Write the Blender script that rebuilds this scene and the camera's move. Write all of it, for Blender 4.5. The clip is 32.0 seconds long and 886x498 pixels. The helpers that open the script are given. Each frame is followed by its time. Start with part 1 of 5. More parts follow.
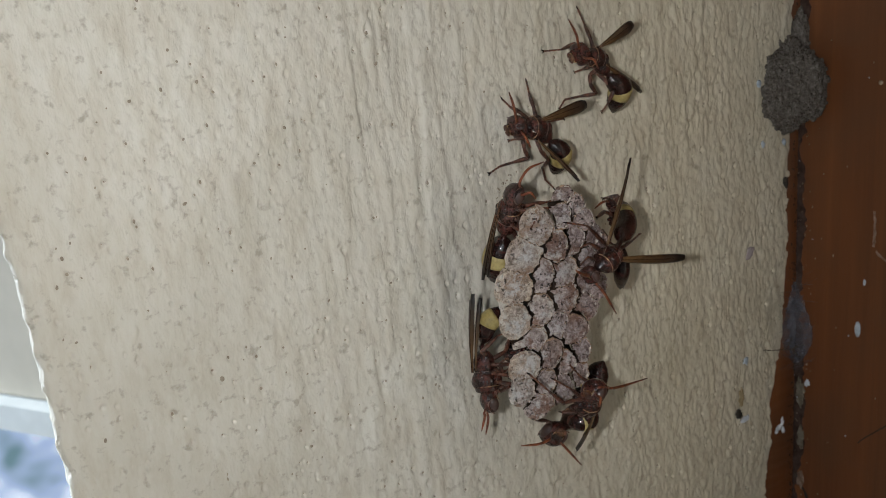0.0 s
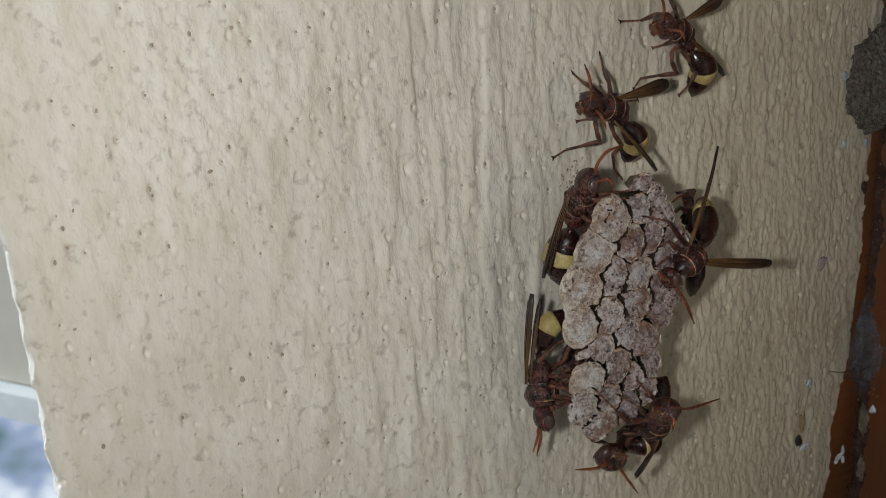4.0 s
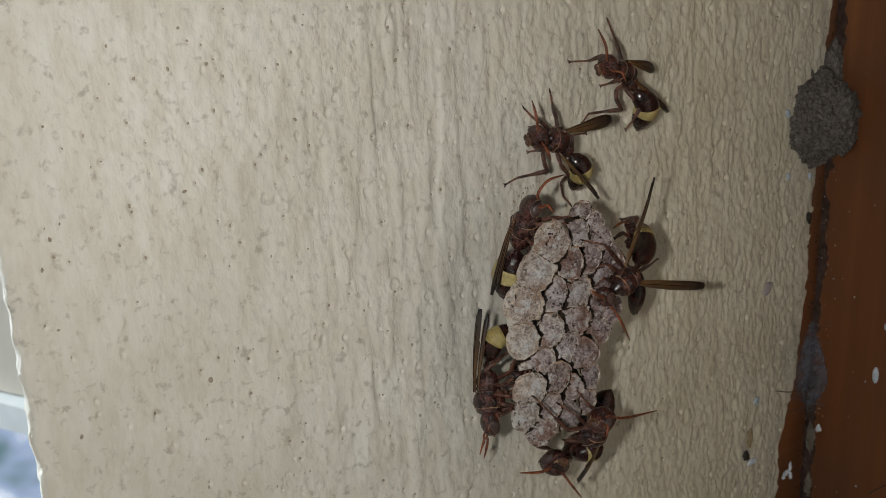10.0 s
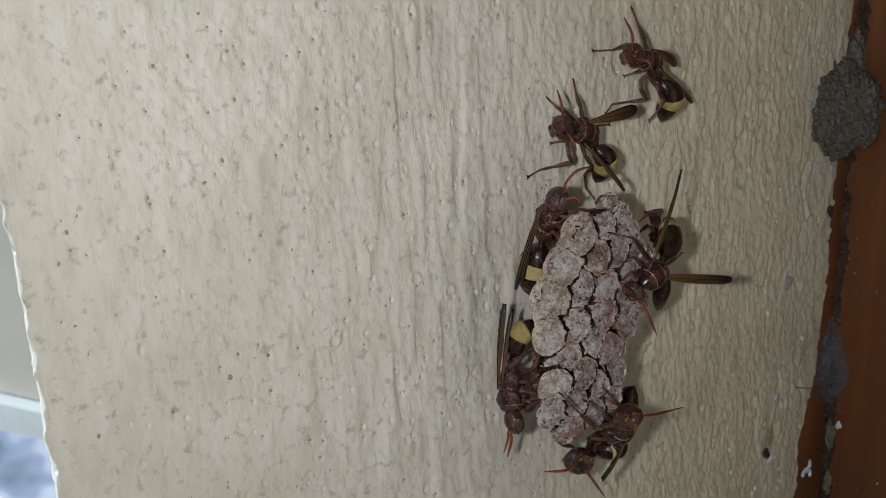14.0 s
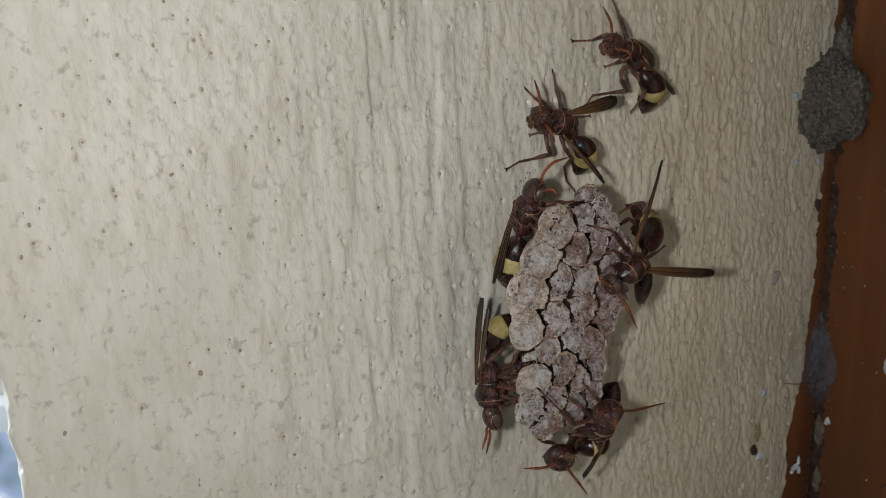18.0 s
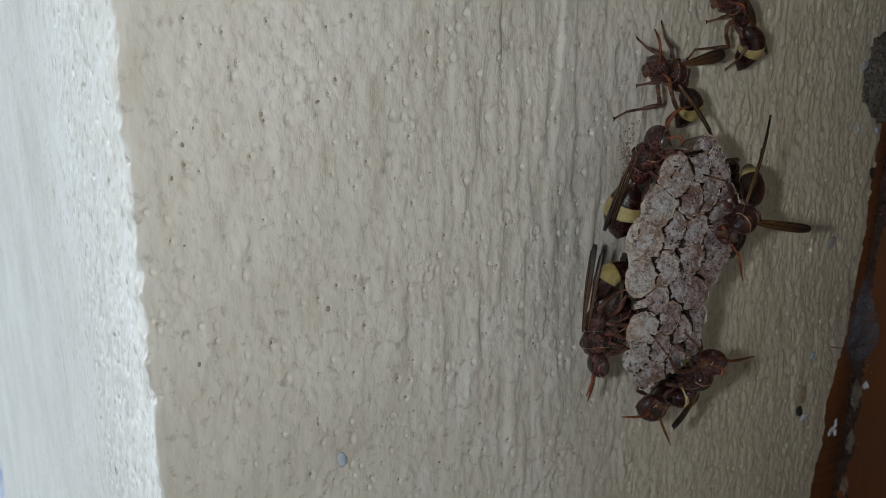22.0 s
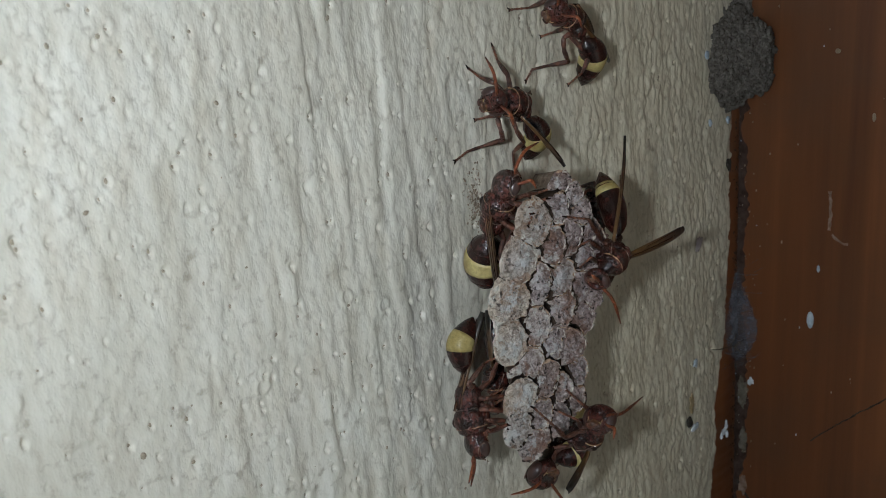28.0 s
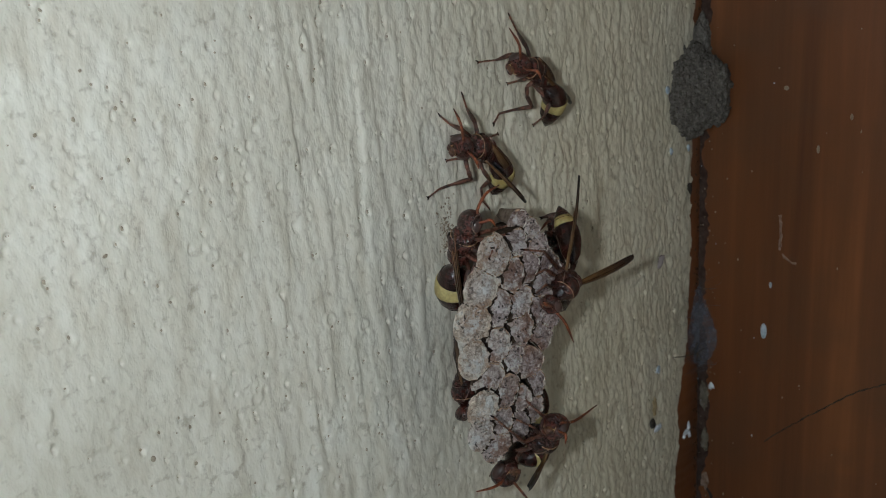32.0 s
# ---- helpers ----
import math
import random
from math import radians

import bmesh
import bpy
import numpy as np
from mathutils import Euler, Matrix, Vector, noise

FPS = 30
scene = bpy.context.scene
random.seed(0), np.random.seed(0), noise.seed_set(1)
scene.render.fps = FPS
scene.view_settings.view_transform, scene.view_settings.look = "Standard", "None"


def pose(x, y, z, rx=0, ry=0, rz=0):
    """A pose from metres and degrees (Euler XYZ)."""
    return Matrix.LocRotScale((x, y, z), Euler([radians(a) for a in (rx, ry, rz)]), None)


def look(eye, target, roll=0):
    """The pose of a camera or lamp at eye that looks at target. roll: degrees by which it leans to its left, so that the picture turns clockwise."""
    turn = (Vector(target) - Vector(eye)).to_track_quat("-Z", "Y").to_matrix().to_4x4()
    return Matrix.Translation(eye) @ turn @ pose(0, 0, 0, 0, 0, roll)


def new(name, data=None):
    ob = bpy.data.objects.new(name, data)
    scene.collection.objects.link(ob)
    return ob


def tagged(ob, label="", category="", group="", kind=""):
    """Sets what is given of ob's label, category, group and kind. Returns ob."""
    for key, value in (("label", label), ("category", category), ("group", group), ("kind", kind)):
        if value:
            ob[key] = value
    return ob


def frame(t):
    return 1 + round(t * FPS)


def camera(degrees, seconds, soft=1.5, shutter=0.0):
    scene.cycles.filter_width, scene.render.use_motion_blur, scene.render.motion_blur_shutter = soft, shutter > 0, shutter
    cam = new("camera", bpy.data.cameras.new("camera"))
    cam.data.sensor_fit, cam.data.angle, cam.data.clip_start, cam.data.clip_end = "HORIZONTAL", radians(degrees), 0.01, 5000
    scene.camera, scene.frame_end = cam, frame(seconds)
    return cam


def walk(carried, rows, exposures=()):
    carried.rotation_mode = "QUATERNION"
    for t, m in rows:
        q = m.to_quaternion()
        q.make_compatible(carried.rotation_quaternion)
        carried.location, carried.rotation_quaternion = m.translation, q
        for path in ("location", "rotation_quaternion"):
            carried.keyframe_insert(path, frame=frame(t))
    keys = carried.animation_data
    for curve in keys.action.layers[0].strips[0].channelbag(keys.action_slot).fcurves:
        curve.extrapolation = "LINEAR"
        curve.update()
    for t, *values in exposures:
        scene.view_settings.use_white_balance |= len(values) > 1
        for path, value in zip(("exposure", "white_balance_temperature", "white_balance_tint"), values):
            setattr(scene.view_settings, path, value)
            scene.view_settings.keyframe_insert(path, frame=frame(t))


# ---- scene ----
cam = camera(50.4, 32.0, 0.8, 0.4)
cam.data.dof.use_dof, cam.data.dof.focus_distance, cam.data.dof.aperture_fstop = True, 0.112, 80.0
PATH = [
    (0, (-0.06580, -0.10962, 1.55822), (-0.01641, -0.02738, 1.52997), -5.40),
    (0.5, (-0.06598, -0.10748, 1.55630), (-0.01649, -0.02534, 1.52795), -5.30),
    (1, (-0.06814, -0.10534, 1.55528), (-0.01824, -0.02343, 1.52698), -5.00),
    (1.5, (-0.06754, -0.10544, 1.55474), (-0.01814, -0.02323, 1.52644), -3.90),
    (2, (-0.06902, -0.10560, 1.55162), (-0.01962, -0.02344, 1.52317), -3.10),
    (2.5, (-0.06628, -0.10208, 1.55098), (-0.01736, -0.01970, 1.52232), -2.90),
    (3, (-0.06880, -0.09788, 1.54618), (-0.01909, -0.01557, 1.51873), -3.30),
    (3.5, (-0.06618, -0.09314, 1.54980), (-0.01628, -0.01123, 1.52150), -2.90),
    (5.5, (-0.06290, -0.09120, 1.55454), (-0.01245, -0.00910, 1.52779), -2.30),
    (6, (-0.06352, -0.09150, 1.55406), (-0.01318, -0.00937, 1.52722), -2.40),
    (6.5, (-0.06602, -0.09230, 1.55044), (-0.01577, -0.00986, 1.52439), -2.40),
    (7, (-0.06534, -0.09392, 1.54840), (-0.01558, -0.01125, 1.52214), -1.70),
    (7.5, (-0.06556, -0.09964, 1.54800), (-0.01573, -0.01693, 1.52201), -1.40),
    (8, (-0.06348, -0.10220, 1.55270), (-0.01377, -0.01933, 1.52699), -1.60),
    (8.5, (-0.06462, -0.10320, 1.55194), (-0.01476, -0.02034, 1.52649), -1.70),
    (9, (-0.06546, -0.10458, 1.55236), (-0.01571, -0.02168, 1.52681), -1.60),
    (9.5, (-0.06456, -0.10450, 1.55518), (-0.01490, -0.02163, 1.52937), -1.60),
    (10, (-0.06402, -0.10434, 1.55464), (-0.01423, -0.02150, 1.52899), -1.60),
    (10.5, (-0.06492, -0.10396, 1.55396), (-0.01497, -0.02115, 1.52851), -1.70),
    (11, (-0.06318, -0.10462, 1.55568), (-0.01347, -0.02180, 1.52982), -1.70),
    (11.5, (-0.06490, -0.10238, 1.55584), (-0.01496, -0.01964, 1.53014), -1.70),
    (12, (-0.06494, -0.10126, 1.55536), (-0.01488, -0.01864, 1.52950), -1.70),
    (12.5, (-0.06502, -0.10094, 1.55614), (-0.01507, -0.01835, 1.52999), -1.60),
    (13, (-0.06498, -0.10108, 1.55502), (-0.01523, -0.01838, 1.52882), -1.60),
    (13.5, (-0.06760, -0.09984, 1.55288), (-0.01741, -0.01731, 1.52699), -1.60),
    (14, (-0.06582, -0.09998, 1.55338), (-0.01547, -0.01754, 1.52753), -1.60),
    (14.5, (-0.06702, -0.10100, 1.55218), (-0.01677, -0.01840, 1.52663), -1.80),
    (15, (-0.07120, -0.10608, 1.55046), (-0.02120, -0.02338, 1.52476), -1.70),
    (15.5, (-0.06448, -0.10328, 1.55224), (-0.01437, -0.02062, 1.52664), -1.70),
    (17.5, (-0.06208, -0.09988, 1.55242), (-0.01188, -0.01733, 1.52662), -1.80),
    (18, (-0.06238, -0.10016, 1.55198), (-0.01209, -0.01768, 1.52614), -1.80),
    (18.5, (-0.06222, -0.09922, 1.55262), (-0.01169, -0.01680, 1.52708), -1.90),
    (19, (-0.06188, -0.09944, 1.55382), (-0.01147, -0.01702, 1.52801), -1.90),
    (19.5, (-0.06452, -0.09648, 1.55106), (-0.01368, -0.01430, 1.52532), -1.90),
    (20, (-0.06822, -0.09214, 1.55352), (-0.01511, -0.01168, 1.52697), -1.40),
    (20.5, (-0.06556, -0.09070, 1.55414), (-0.01186, -0.01060, 1.52769), -1.60),
    (21, (-0.06736, -0.08780, 1.55334), (-0.01261, -0.00865, 1.52619), -1.20),
    (21.5, (-0.06960, -0.08730, 1.55072), (-0.01448, -0.00853, 1.52321), -0.70),
    (22, (-0.08192, -0.08758, 1.54708), (-0.02553, -0.00974, 1.51948), 1.20),
    (22.5, (-0.05898, -0.08370, 1.56226), (-0.00018, -0.00804, 1.53366), -2.10),
    (23, (-0.05878, -0.08296, 1.55696), (0.00408, -0.01060, 1.52846), -5.30),
    (23.5, (-0.05414, -0.08242, 1.55316), (0.01057, -0.01191, 1.52416), -6.40),
    (24, (-0.05614, -0.08150, 1.55044), (0.01006, -0.01245, 1.52129), -6.40),
    (24.5, (-0.05714, -0.08238, 1.55246), (0.00946, -0.01368, 1.52341), -6.40),
    (25, (-0.06080, -0.07674, 1.55114), (0.00619, -0.00850, 1.52189), -6.10),
    (25.5, (-0.06348, -0.07508, 1.54512), (0.00398, -0.00722, 1.51607), -5.80),
    (26, (-0.06338, -0.07376, 1.54800), (0.00440, -0.00628, 1.51881), -5.80),
    (26.5, (-0.06482, -0.07426, 1.54904), (0.00285, -0.00674, 1.51970), -5.80),
    (28.5, (-0.06764, -0.07476, 1.55284), (-0.00075, -0.00652, 1.52335), -4.40),
    (29, (-0.06770, -0.07634, 1.55274), (-0.00087, -0.00801, 1.52335), -4.40),
    (29.5, (-0.06742, -0.07364, 1.56204), (-0.00086, -0.00528, 1.53209), -4.30),
    (30, (-0.06898, -0.07874, 1.56090), (-0.00244, -0.01036, 1.53096), -4.20),
    (30.5, (-0.07172, -0.08006, 1.55948), (-0.00503, -0.01177, 1.52968), -4.30),
    (31, (-0.07502, -0.08312, 1.56248), (-0.00791, -0.01531, 1.53252), -4.40),
    (31.5, (-0.07416, -0.08522, 1.56210), (-0.00767, -0.01693, 1.53185), -4.60),
    (32, (-0.07258, -0.08666, 1.56116), (-0.00658, -0.01816, 1.53031), -4.50),
]
EXPOSURES = [
    (0, 0.12, 5950, 10), (1, 0.06, 5950, 10), (3, -0.12, 6000, 10), (6, -0.22, 6150, 10), (7, -0.23, 6150, 10), (9, -0.05, 6150, 10), (13, -0.05, 5900, 10), (19, -0.06, 6000, 10), (20, -0.07, 5900, 10), (21, -0.20, 5900, 10), (22, -0.50, 5700, 9), (22.5, -0.12, 6000, 10),
    (23, -0.14, 6150, 11), (23.5, 0.06, 6050, 10), (24, 0.06, 5850, 7), (25, 0.10, 5550, 7), (26, -0.08, 5430, 7), (29, -0.22, 5440, 3.5), (32, -0.08, 5500, 3),
]
walk(cam, [(t, look(eye, target, roll)) for t, eye, target, roll in PATH], EXPOSURES)

# ---- light ----
world = bpy.data.worlds.new("sky")
scene.world = world
world.use_nodes = True
nt = world.node_tree
sky = nt.nodes.new("ShaderNodeTexSky")
sky.sky_type, sky.sun_disc = "NISHITA", False
SUN_FROM = Vector((-1.0, 0.82, 0.6)).normalized()
sky.sun_elevation = math.asin(SUN_FROM.z)
sky.sun_rotation = math.atan2(SUN_FROM.x, SUN_FROM.y)
sky.air_density, sky.dust_density = 1.0, 3.0
nt.links.new(sky.outputs[0], nt.nodes["Background"].inputs[0])
nt.nodes["Background"].inputs[1].default_value = 0.026

sun = new("sun", bpy.data.lights.new("sun", "SUN"))
sun.data.energy, sun.data.angle, sun.data.color = 6.0, radians(8), (0.88, 0.96, 1.0)
sun.matrix_world = look(SUN_FROM * 3, (0, 0, 0))

MM = 0.001
BASE = Vector((0, 0, 1.5))


def mm(p):
    """A place given in millimetres from the paint ring under the nest."""
    return BASE + Vector(p) * MM


# ---- materials ----
def material(name, rough=0.6, metal=0.0, spec=0.5):
    m = bpy.data.materials.new(name)
    m.use_nodes = True
    t = m.node_tree
    b = t.nodes["Principled BSDF"]
    b.inputs["Roughness"].default_value = rough
    b.inputs["Metallic"].default_value = metal
    b.inputs["Specular IOR Level"].default_value = spec
    return m, t, b


def coords(t, scale=(1, 1, 1)):
    g = t.nodes.new("ShaderNodeNewGeometry")
    mp = t.nodes.new("ShaderNodeMapping")
    mp.inputs["Scale"].default_value = scale
    t.links.new(g.outputs["Position"], mp.inputs["Vector"])
    return mp.outputs[0]


def obj_coords(t, scale=(1, 1, 1)):
    g = t.nodes.new("ShaderNodeTexCoord")
    mp = t.nodes.new("ShaderNodeMapping")
    mp.inputs["Scale"].default_value = scale
    t.links.new(g.outputs["Object"], mp.inputs["Vector"])
    return mp.outputs[0]


def noise_tex(t, vec, scale, detail=4.0, rough=0.6, distort=0.0):
    n = t.nodes.new("ShaderNodeTexNoise")
    n.inputs["Scale"].default_value = scale
    n.inputs["Detail"].default_value = detail
    n.inputs["Roughness"].default_value = rough
    n.inputs["Distortion"].default_value = distort
    t.links.new(vec, n.inputs["Vector"])
    return n.outputs[0]


def ramp(t, fac, stops):
    r = t.nodes.new("ShaderNodeValToRGB")
    els = r.color_ramp.elements
    while len(els) < len(stops):
        els.new(0.5)
    for e, (p, c) in zip(els, stops):
        e.position = p
        e.color = (*c, 1) if len(c) == 3 else c
    t.links.new(fac, r.inputs[0])
    return r.outputs[0]


def mix(t, fac, a, b, kind="MIX"):
    n = t.nodes.new("ShaderNodeMix")
    n.data_type, n.blend_type = "RGBA", kind
    for sock, v in ((n.inputs[0], fac), (n.inputs[6], a), (n.inputs[7], b)):
        if isinstance(v, (int, float)):
            sock.default_value = v
        elif isinstance(v, tuple):
            sock.default_value = (*v, 1)
        else:
            t.links.new(v, sock)
    return n.outputs[2]


def bump(t, b, height, dist, strength=1.0):
    n = t.nodes.new("ShaderNodeBump")
    n.inputs["Strength"].default_value = strength
    n.inputs["Distance"].default_value = dist
    t.links.new(height, n.inputs["Height"])
    t.links.new(n.outputs[0], b.inputs["Normal"])


def paint_material():
    m, t, b = material("cream_paint", 0.56, spec=0.32)
    v = coords(t)
    big = noise_tex(t, v, 30, 3)
    c = ramp(t, big, [(0.3, (0.53, 0.502, 0.440)), (0.55, (0.612, 0.582, 0.522)), (0.75, (0.662, 0.642, 0.592))])
    streak = noise_tex(t, coords(t, (600, 600, 60)), 1.0, 4, 0.65)
    c = mix(t, 0.22, c, ramp(t, streak, [(0.3, (0.80, 0.76, 0.70)), (0.6, (1, 1, 1))]), "MULTIPLY")
    stain = noise_tex(t, coords(t, (380, 380, 120)), 1.0, 4, 0.7)
    c = mix(t, 0.42, c, ramp(t, stain, [(0.3, (0.70, 0.62, 0.50)), (0.5, (0.95, 0.93, 0.88)), (0.65, (1.05, 1.05, 1.05))]), "MULTIPLY")
    dirt = noise_tex(t, v, 620, 3, 0.6)
    c = mix(t, ramp(t, dirt, [(0.57, (0, 0, 0)), (0.70, (0.62, 0.62, 0.62))]), c, (0.29, 0.25, 0.20))
    # dusty, yellowed and slightly darker towards the frame
    sep = t.nodes.new("ShaderNodeSeparateXYZ")
    t.links.new(coords(t, (10, 10, 10)), sep.inputs[0])
    c = mix(t, 1.0, c, ramp(t, sep.outputs[0], [(0.0, (1, 1, 1)), (0.45, (0.968, 0.918, 0.797))]), "MULTIPLY")
    t.links.new(c, b.inputs["Base Color"])
    fine = noise_tex(t, coords(t, (1, 1, 0.6)), 1300, 3, 0.55)
    bump(t, b, mix(t, 0.12, fine, streak), 0.0004, 0.5)
    return m


def wood_material():
    m, t, b = material("red_brown_wood_paint", 0.42, spec=0.4)
    g = noise_tex(t, coords(t, (120, 120, 6)), 1.0, 5, 0.6, 0.3)
    c = ramp(t, g, [(0.3, (0.076, 0.0255, 0.0087)), (0.55, (0.142, 0.048, 0.015)), (0.75, (0.24, 0.085, 0.026))])
    d = noise_tex(t, coords(t), 45, 4)
    c = mix(t, ramp(t, d, [(0.4, (0, 0, 0)), (0.7, (0.7, 0.7, 0.7))]), c, (0.085, 0.040, 0.019))
    t.links.new(c, b.inputs["Base Color"])
    bump(t, b, noise_tex(t, coords(t, (900, 900, 90)), 1.0, 4), 0.0002, 0.5)
    return m


def paper_material(name, low, mid, high, tint):
    """Felted chewed-wood paper: grey fibres, brown blotches, pale lint and small dark holes."""
    m, t, b = material(name, 0.85, spec=0.2)
    v = coords(t)
    f = noise_tex(t, v, 1150, 6, 0.68, 0.9)
    c = ramp(t, f, [(0.34, low), (0.48, mid), (0.63, high)])
    p = noise_tex(t, v, 260, 4, 0.65, 0.6)
    c = mix(t, ramp(t, p, [(0.50, (0, 0, 0)), (0.60, (0.72, 0.72, 0.72))]), c, tint)
    oi = t.nodes.new("ShaderNodeObjectInfo")
    c = mix(t, 0.7, c, ramp(t, oi.outputs["Random"], [(0.0, (0.66, 0.56, 0.52)), (0.35, (0.80, 0.78, 0.82)), (0.7, (0.98, 0.93, 0.90)), (1.0, (1.12, 1.10, 1.08))]), "MULTIPLY")
    where = noise_tex(t, v, 190, 2, 0.5)
    spot = noise_tex(t, v, 2300, 1, 0.4)
    dots = mix(t, 1.0, ramp(t, spot, [(0.62, (0, 0, 0)), (0.66, (0.9, 0.9, 0.9))]), ramp(t, where, [(0.45, (0, 0, 0)), (0.58, (1, 1, 1))]), "MULTIPLY")
    c = mix(t, dots, c, (0.030, 0.024, 0.022))
    pale = noise_tex(t, v, 420, 5, 0.7)
    c = mix(t, ramp(t, pale, [(0.52, (0, 0, 0)), (0.59, (0.82, 0.82, 0.82))]), c, (0.80, 0.785, 0.765))
    # the paper is darker and browner away from the pale border
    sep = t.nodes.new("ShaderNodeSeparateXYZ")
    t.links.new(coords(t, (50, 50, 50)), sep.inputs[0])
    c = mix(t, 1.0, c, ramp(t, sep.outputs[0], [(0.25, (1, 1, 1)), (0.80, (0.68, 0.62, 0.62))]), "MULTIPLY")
    # the border of a cap is paler, tanner pulp than its middle
    ln = t.nodes.new("ShaderNodeVectorMath")
    ln.operation = "LENGTH"
    t.links.new(obj_coords(t, (330, 330, 330)), ln.inputs[0])
    ragged = t.nodes.new("ShaderNodeMath")
    ragged.operation = "MULTIPLY_ADD"
    ragged.inputs[1].default_value, ragged.inputs[2].default_value = 0.5, -0.25
    t.links.new(pale, ragged.inputs[0])
    far = t.nodes.new("ShaderNodeMath")
    t.links.new(ln.outputs["Value"], far.inputs[0])
    t.links.new(ragged.outputs[0], far.inputs[1])
    c = mix(t, 1.0, c, ramp(t, far.outputs[0], [(0.30, (1.02, 1.02, 1.05)), (0.55, (0.96, 0.94, 0.94)), (0.90, (1.06, 1.02, 0.96))]), "MULTIPLY")
    t.links.new(c, b.inputs["Base Color"])
    fibre = noise_tex(t, coords(t, (1, 1, 1)), 4200, 3, 0.6, 1.2)
    bump(t, b, mix(t, 0.45, f, fibre), 0.0011, 1.0)
    return m


def chitin(name, dark, mid, rough=0.38, spec=0.5, scale=700, pits=0.00035, coat=0.22, mottle=0.85):
    m, t, b = material(name, rough, spec=spec)
    v = obj_coords(t)
    n = noise_tex(t, v, scale, 4, 0.6)
    c = ramp(t, n, [(0.38, dark), (0.62, mid)])
    p = noise_tex(t, v, 2600, 3, 0.6)
    c = mix(t, mottle, c, ramp(t, p, [(0.36, (0.30, 0.27, 0.27)), (0.60, (1.35, 1.3, 1.3))]), "MULTIPLY")
    t.links.new(c, b.inputs["Base Color"])
    t.links.new(ramp(t, p, [(0.3, (rough + 0.08,) * 3), (0.7, (rough,) * 3)]), b.inputs["Roughness"])
    bump(t, b, p, pits, 0.8)
    b.inputs["Coat Weight"].default_value = coat
    b.inputs["Coat Roughness"].default_value = 0.08
    return m


WING_SKINS = {}


def wing_material(tenths):
    """Smoky wing that darkens to its tip; tenths: its length in tenths of a millimetre."""
    if tenths in WING_SKINS:
        return WING_SKINS[tenths]
    m, t, b = material("smoky_wing", 0.34, spec=0.5)
    WING_SKINS[tenths] = m
    v = obj_coords(t)
    ln = t.nodes.new("ShaderNodeVectorMath")
    ln.operation = "LENGTH"
    t.links.new(v, ln.inputs[0])
    mul = t.nodes.new("ShaderNodeMath")
    mul.operation = "MULTIPLY"
    mul.inputs[1].default_value = 9500.0 / tenths
    t.links.new(ln.outputs["Value"], mul.inputs[0])
    along = ramp(t, mul.outputs[0], [(0.0, (0.135, 0.068, 0.021)), (0.45, (0.085, 0.046, 0.019)), (0.70, (0.055, 0.032, 0.018)), (0.84, (0.014, 0.010, 0.008))])
    n = noise_tex(t, v, 900, 3, 0.6)
    t.links.new(mix(t, 0.8, along, ramp(t, n, [(0.3, (0.5, 0.5, 0.5)), (0.7, (1.2, 1.2, 1.2))]), "MULTIPLY"), b.inputs["Base Color"])
    b.inputs["Alpha"].default_value = 0.88
    return m


def mud_material():
    m, t, b = material("dry_mud", 0.95, spec=0.1)
    n = noise_tex(t, obj_coords(t), 1500, 4, 0.7)
    t.links.new(ramp(t, n, [(0.3, (0.054, 0.046, 0.039)), (0.55, (0.155, 0.135, 0.115)), (0.8, (0.33, 0.295, 0.26))]), b.inputs["Base Color"])
    bump(t, b, n, 0.0006, 1.0)
    return m


def plain(name, c0, c1, rough=0.7, scale=300, spec=0.3):
    m, t, b = material(name, rough, spec=spec)
    t.links.new(ramp(t, noise_tex(t, coords(t), scale, 4), [(0.3, c0), (0.7, c1)]), b.inputs["Base Color"])
    return m


M_PAINT = paint_material()
M_WOOD = wood_material()
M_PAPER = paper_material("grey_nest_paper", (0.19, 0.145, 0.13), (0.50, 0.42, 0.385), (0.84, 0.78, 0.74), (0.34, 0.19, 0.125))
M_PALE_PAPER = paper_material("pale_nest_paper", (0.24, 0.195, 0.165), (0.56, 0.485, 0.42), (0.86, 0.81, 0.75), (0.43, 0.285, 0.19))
# darkened paper that paints the shade into the cracks between the cells
M_CRACK_SHADE = plain("crack_shade_paper", (0.022, 0.014, 0.010), (0.066, 0.044, 0.032), 0.95, 900, 0.1)
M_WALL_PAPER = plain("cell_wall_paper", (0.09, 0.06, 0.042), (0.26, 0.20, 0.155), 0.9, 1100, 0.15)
M_RIM_PAPER = plain("brown_nest_paper", (0.22, 0.125, 0.075), (0.56, 0.40, 0.28), 0.9, 1400, 0.15)
M_CHIP = plain("pale_paper_chip", (0.36, 0.29, 0.24), (0.74, 0.69, 0.63), 0.9, 1300, 0.15)
M_BODY = chitin("red_brown_chitin", (0.013, 0.0045, 0.0035), (0.080, 0.0230, 0.0160), 0.20, 0.44)
M_DARK = chitin("black_brown_chitin", (0.008, 0.0032, 0.0028), (0.034, 0.010, 0.007), 0.20, 0.4, 700, 0.00012)
M_EYE = chitin("eye_brown", (0.034, 0.017, 0.014), (0.075, 0.039, 0.032), 0.30, 0.5, 300, 0.00002, 0.03, 0.3)
M_YELLOW = chitin("band_yellow", (0.29, 0.22, 0.07), (0.44, 0.365, 0.15), 0.45, 0.4, 300, 0.0001, 0.1, 0.25)
M_PALE = chitin("pale_stripe", (0.20, 0.11, 0.05), (0.34, 0.21, 0.10), 0.45)
M_ANT = chitin("orange_antenna", (0.12, 0.030, 0.010), (0.23, 0.066, 0.020), 0.45, 0.4)
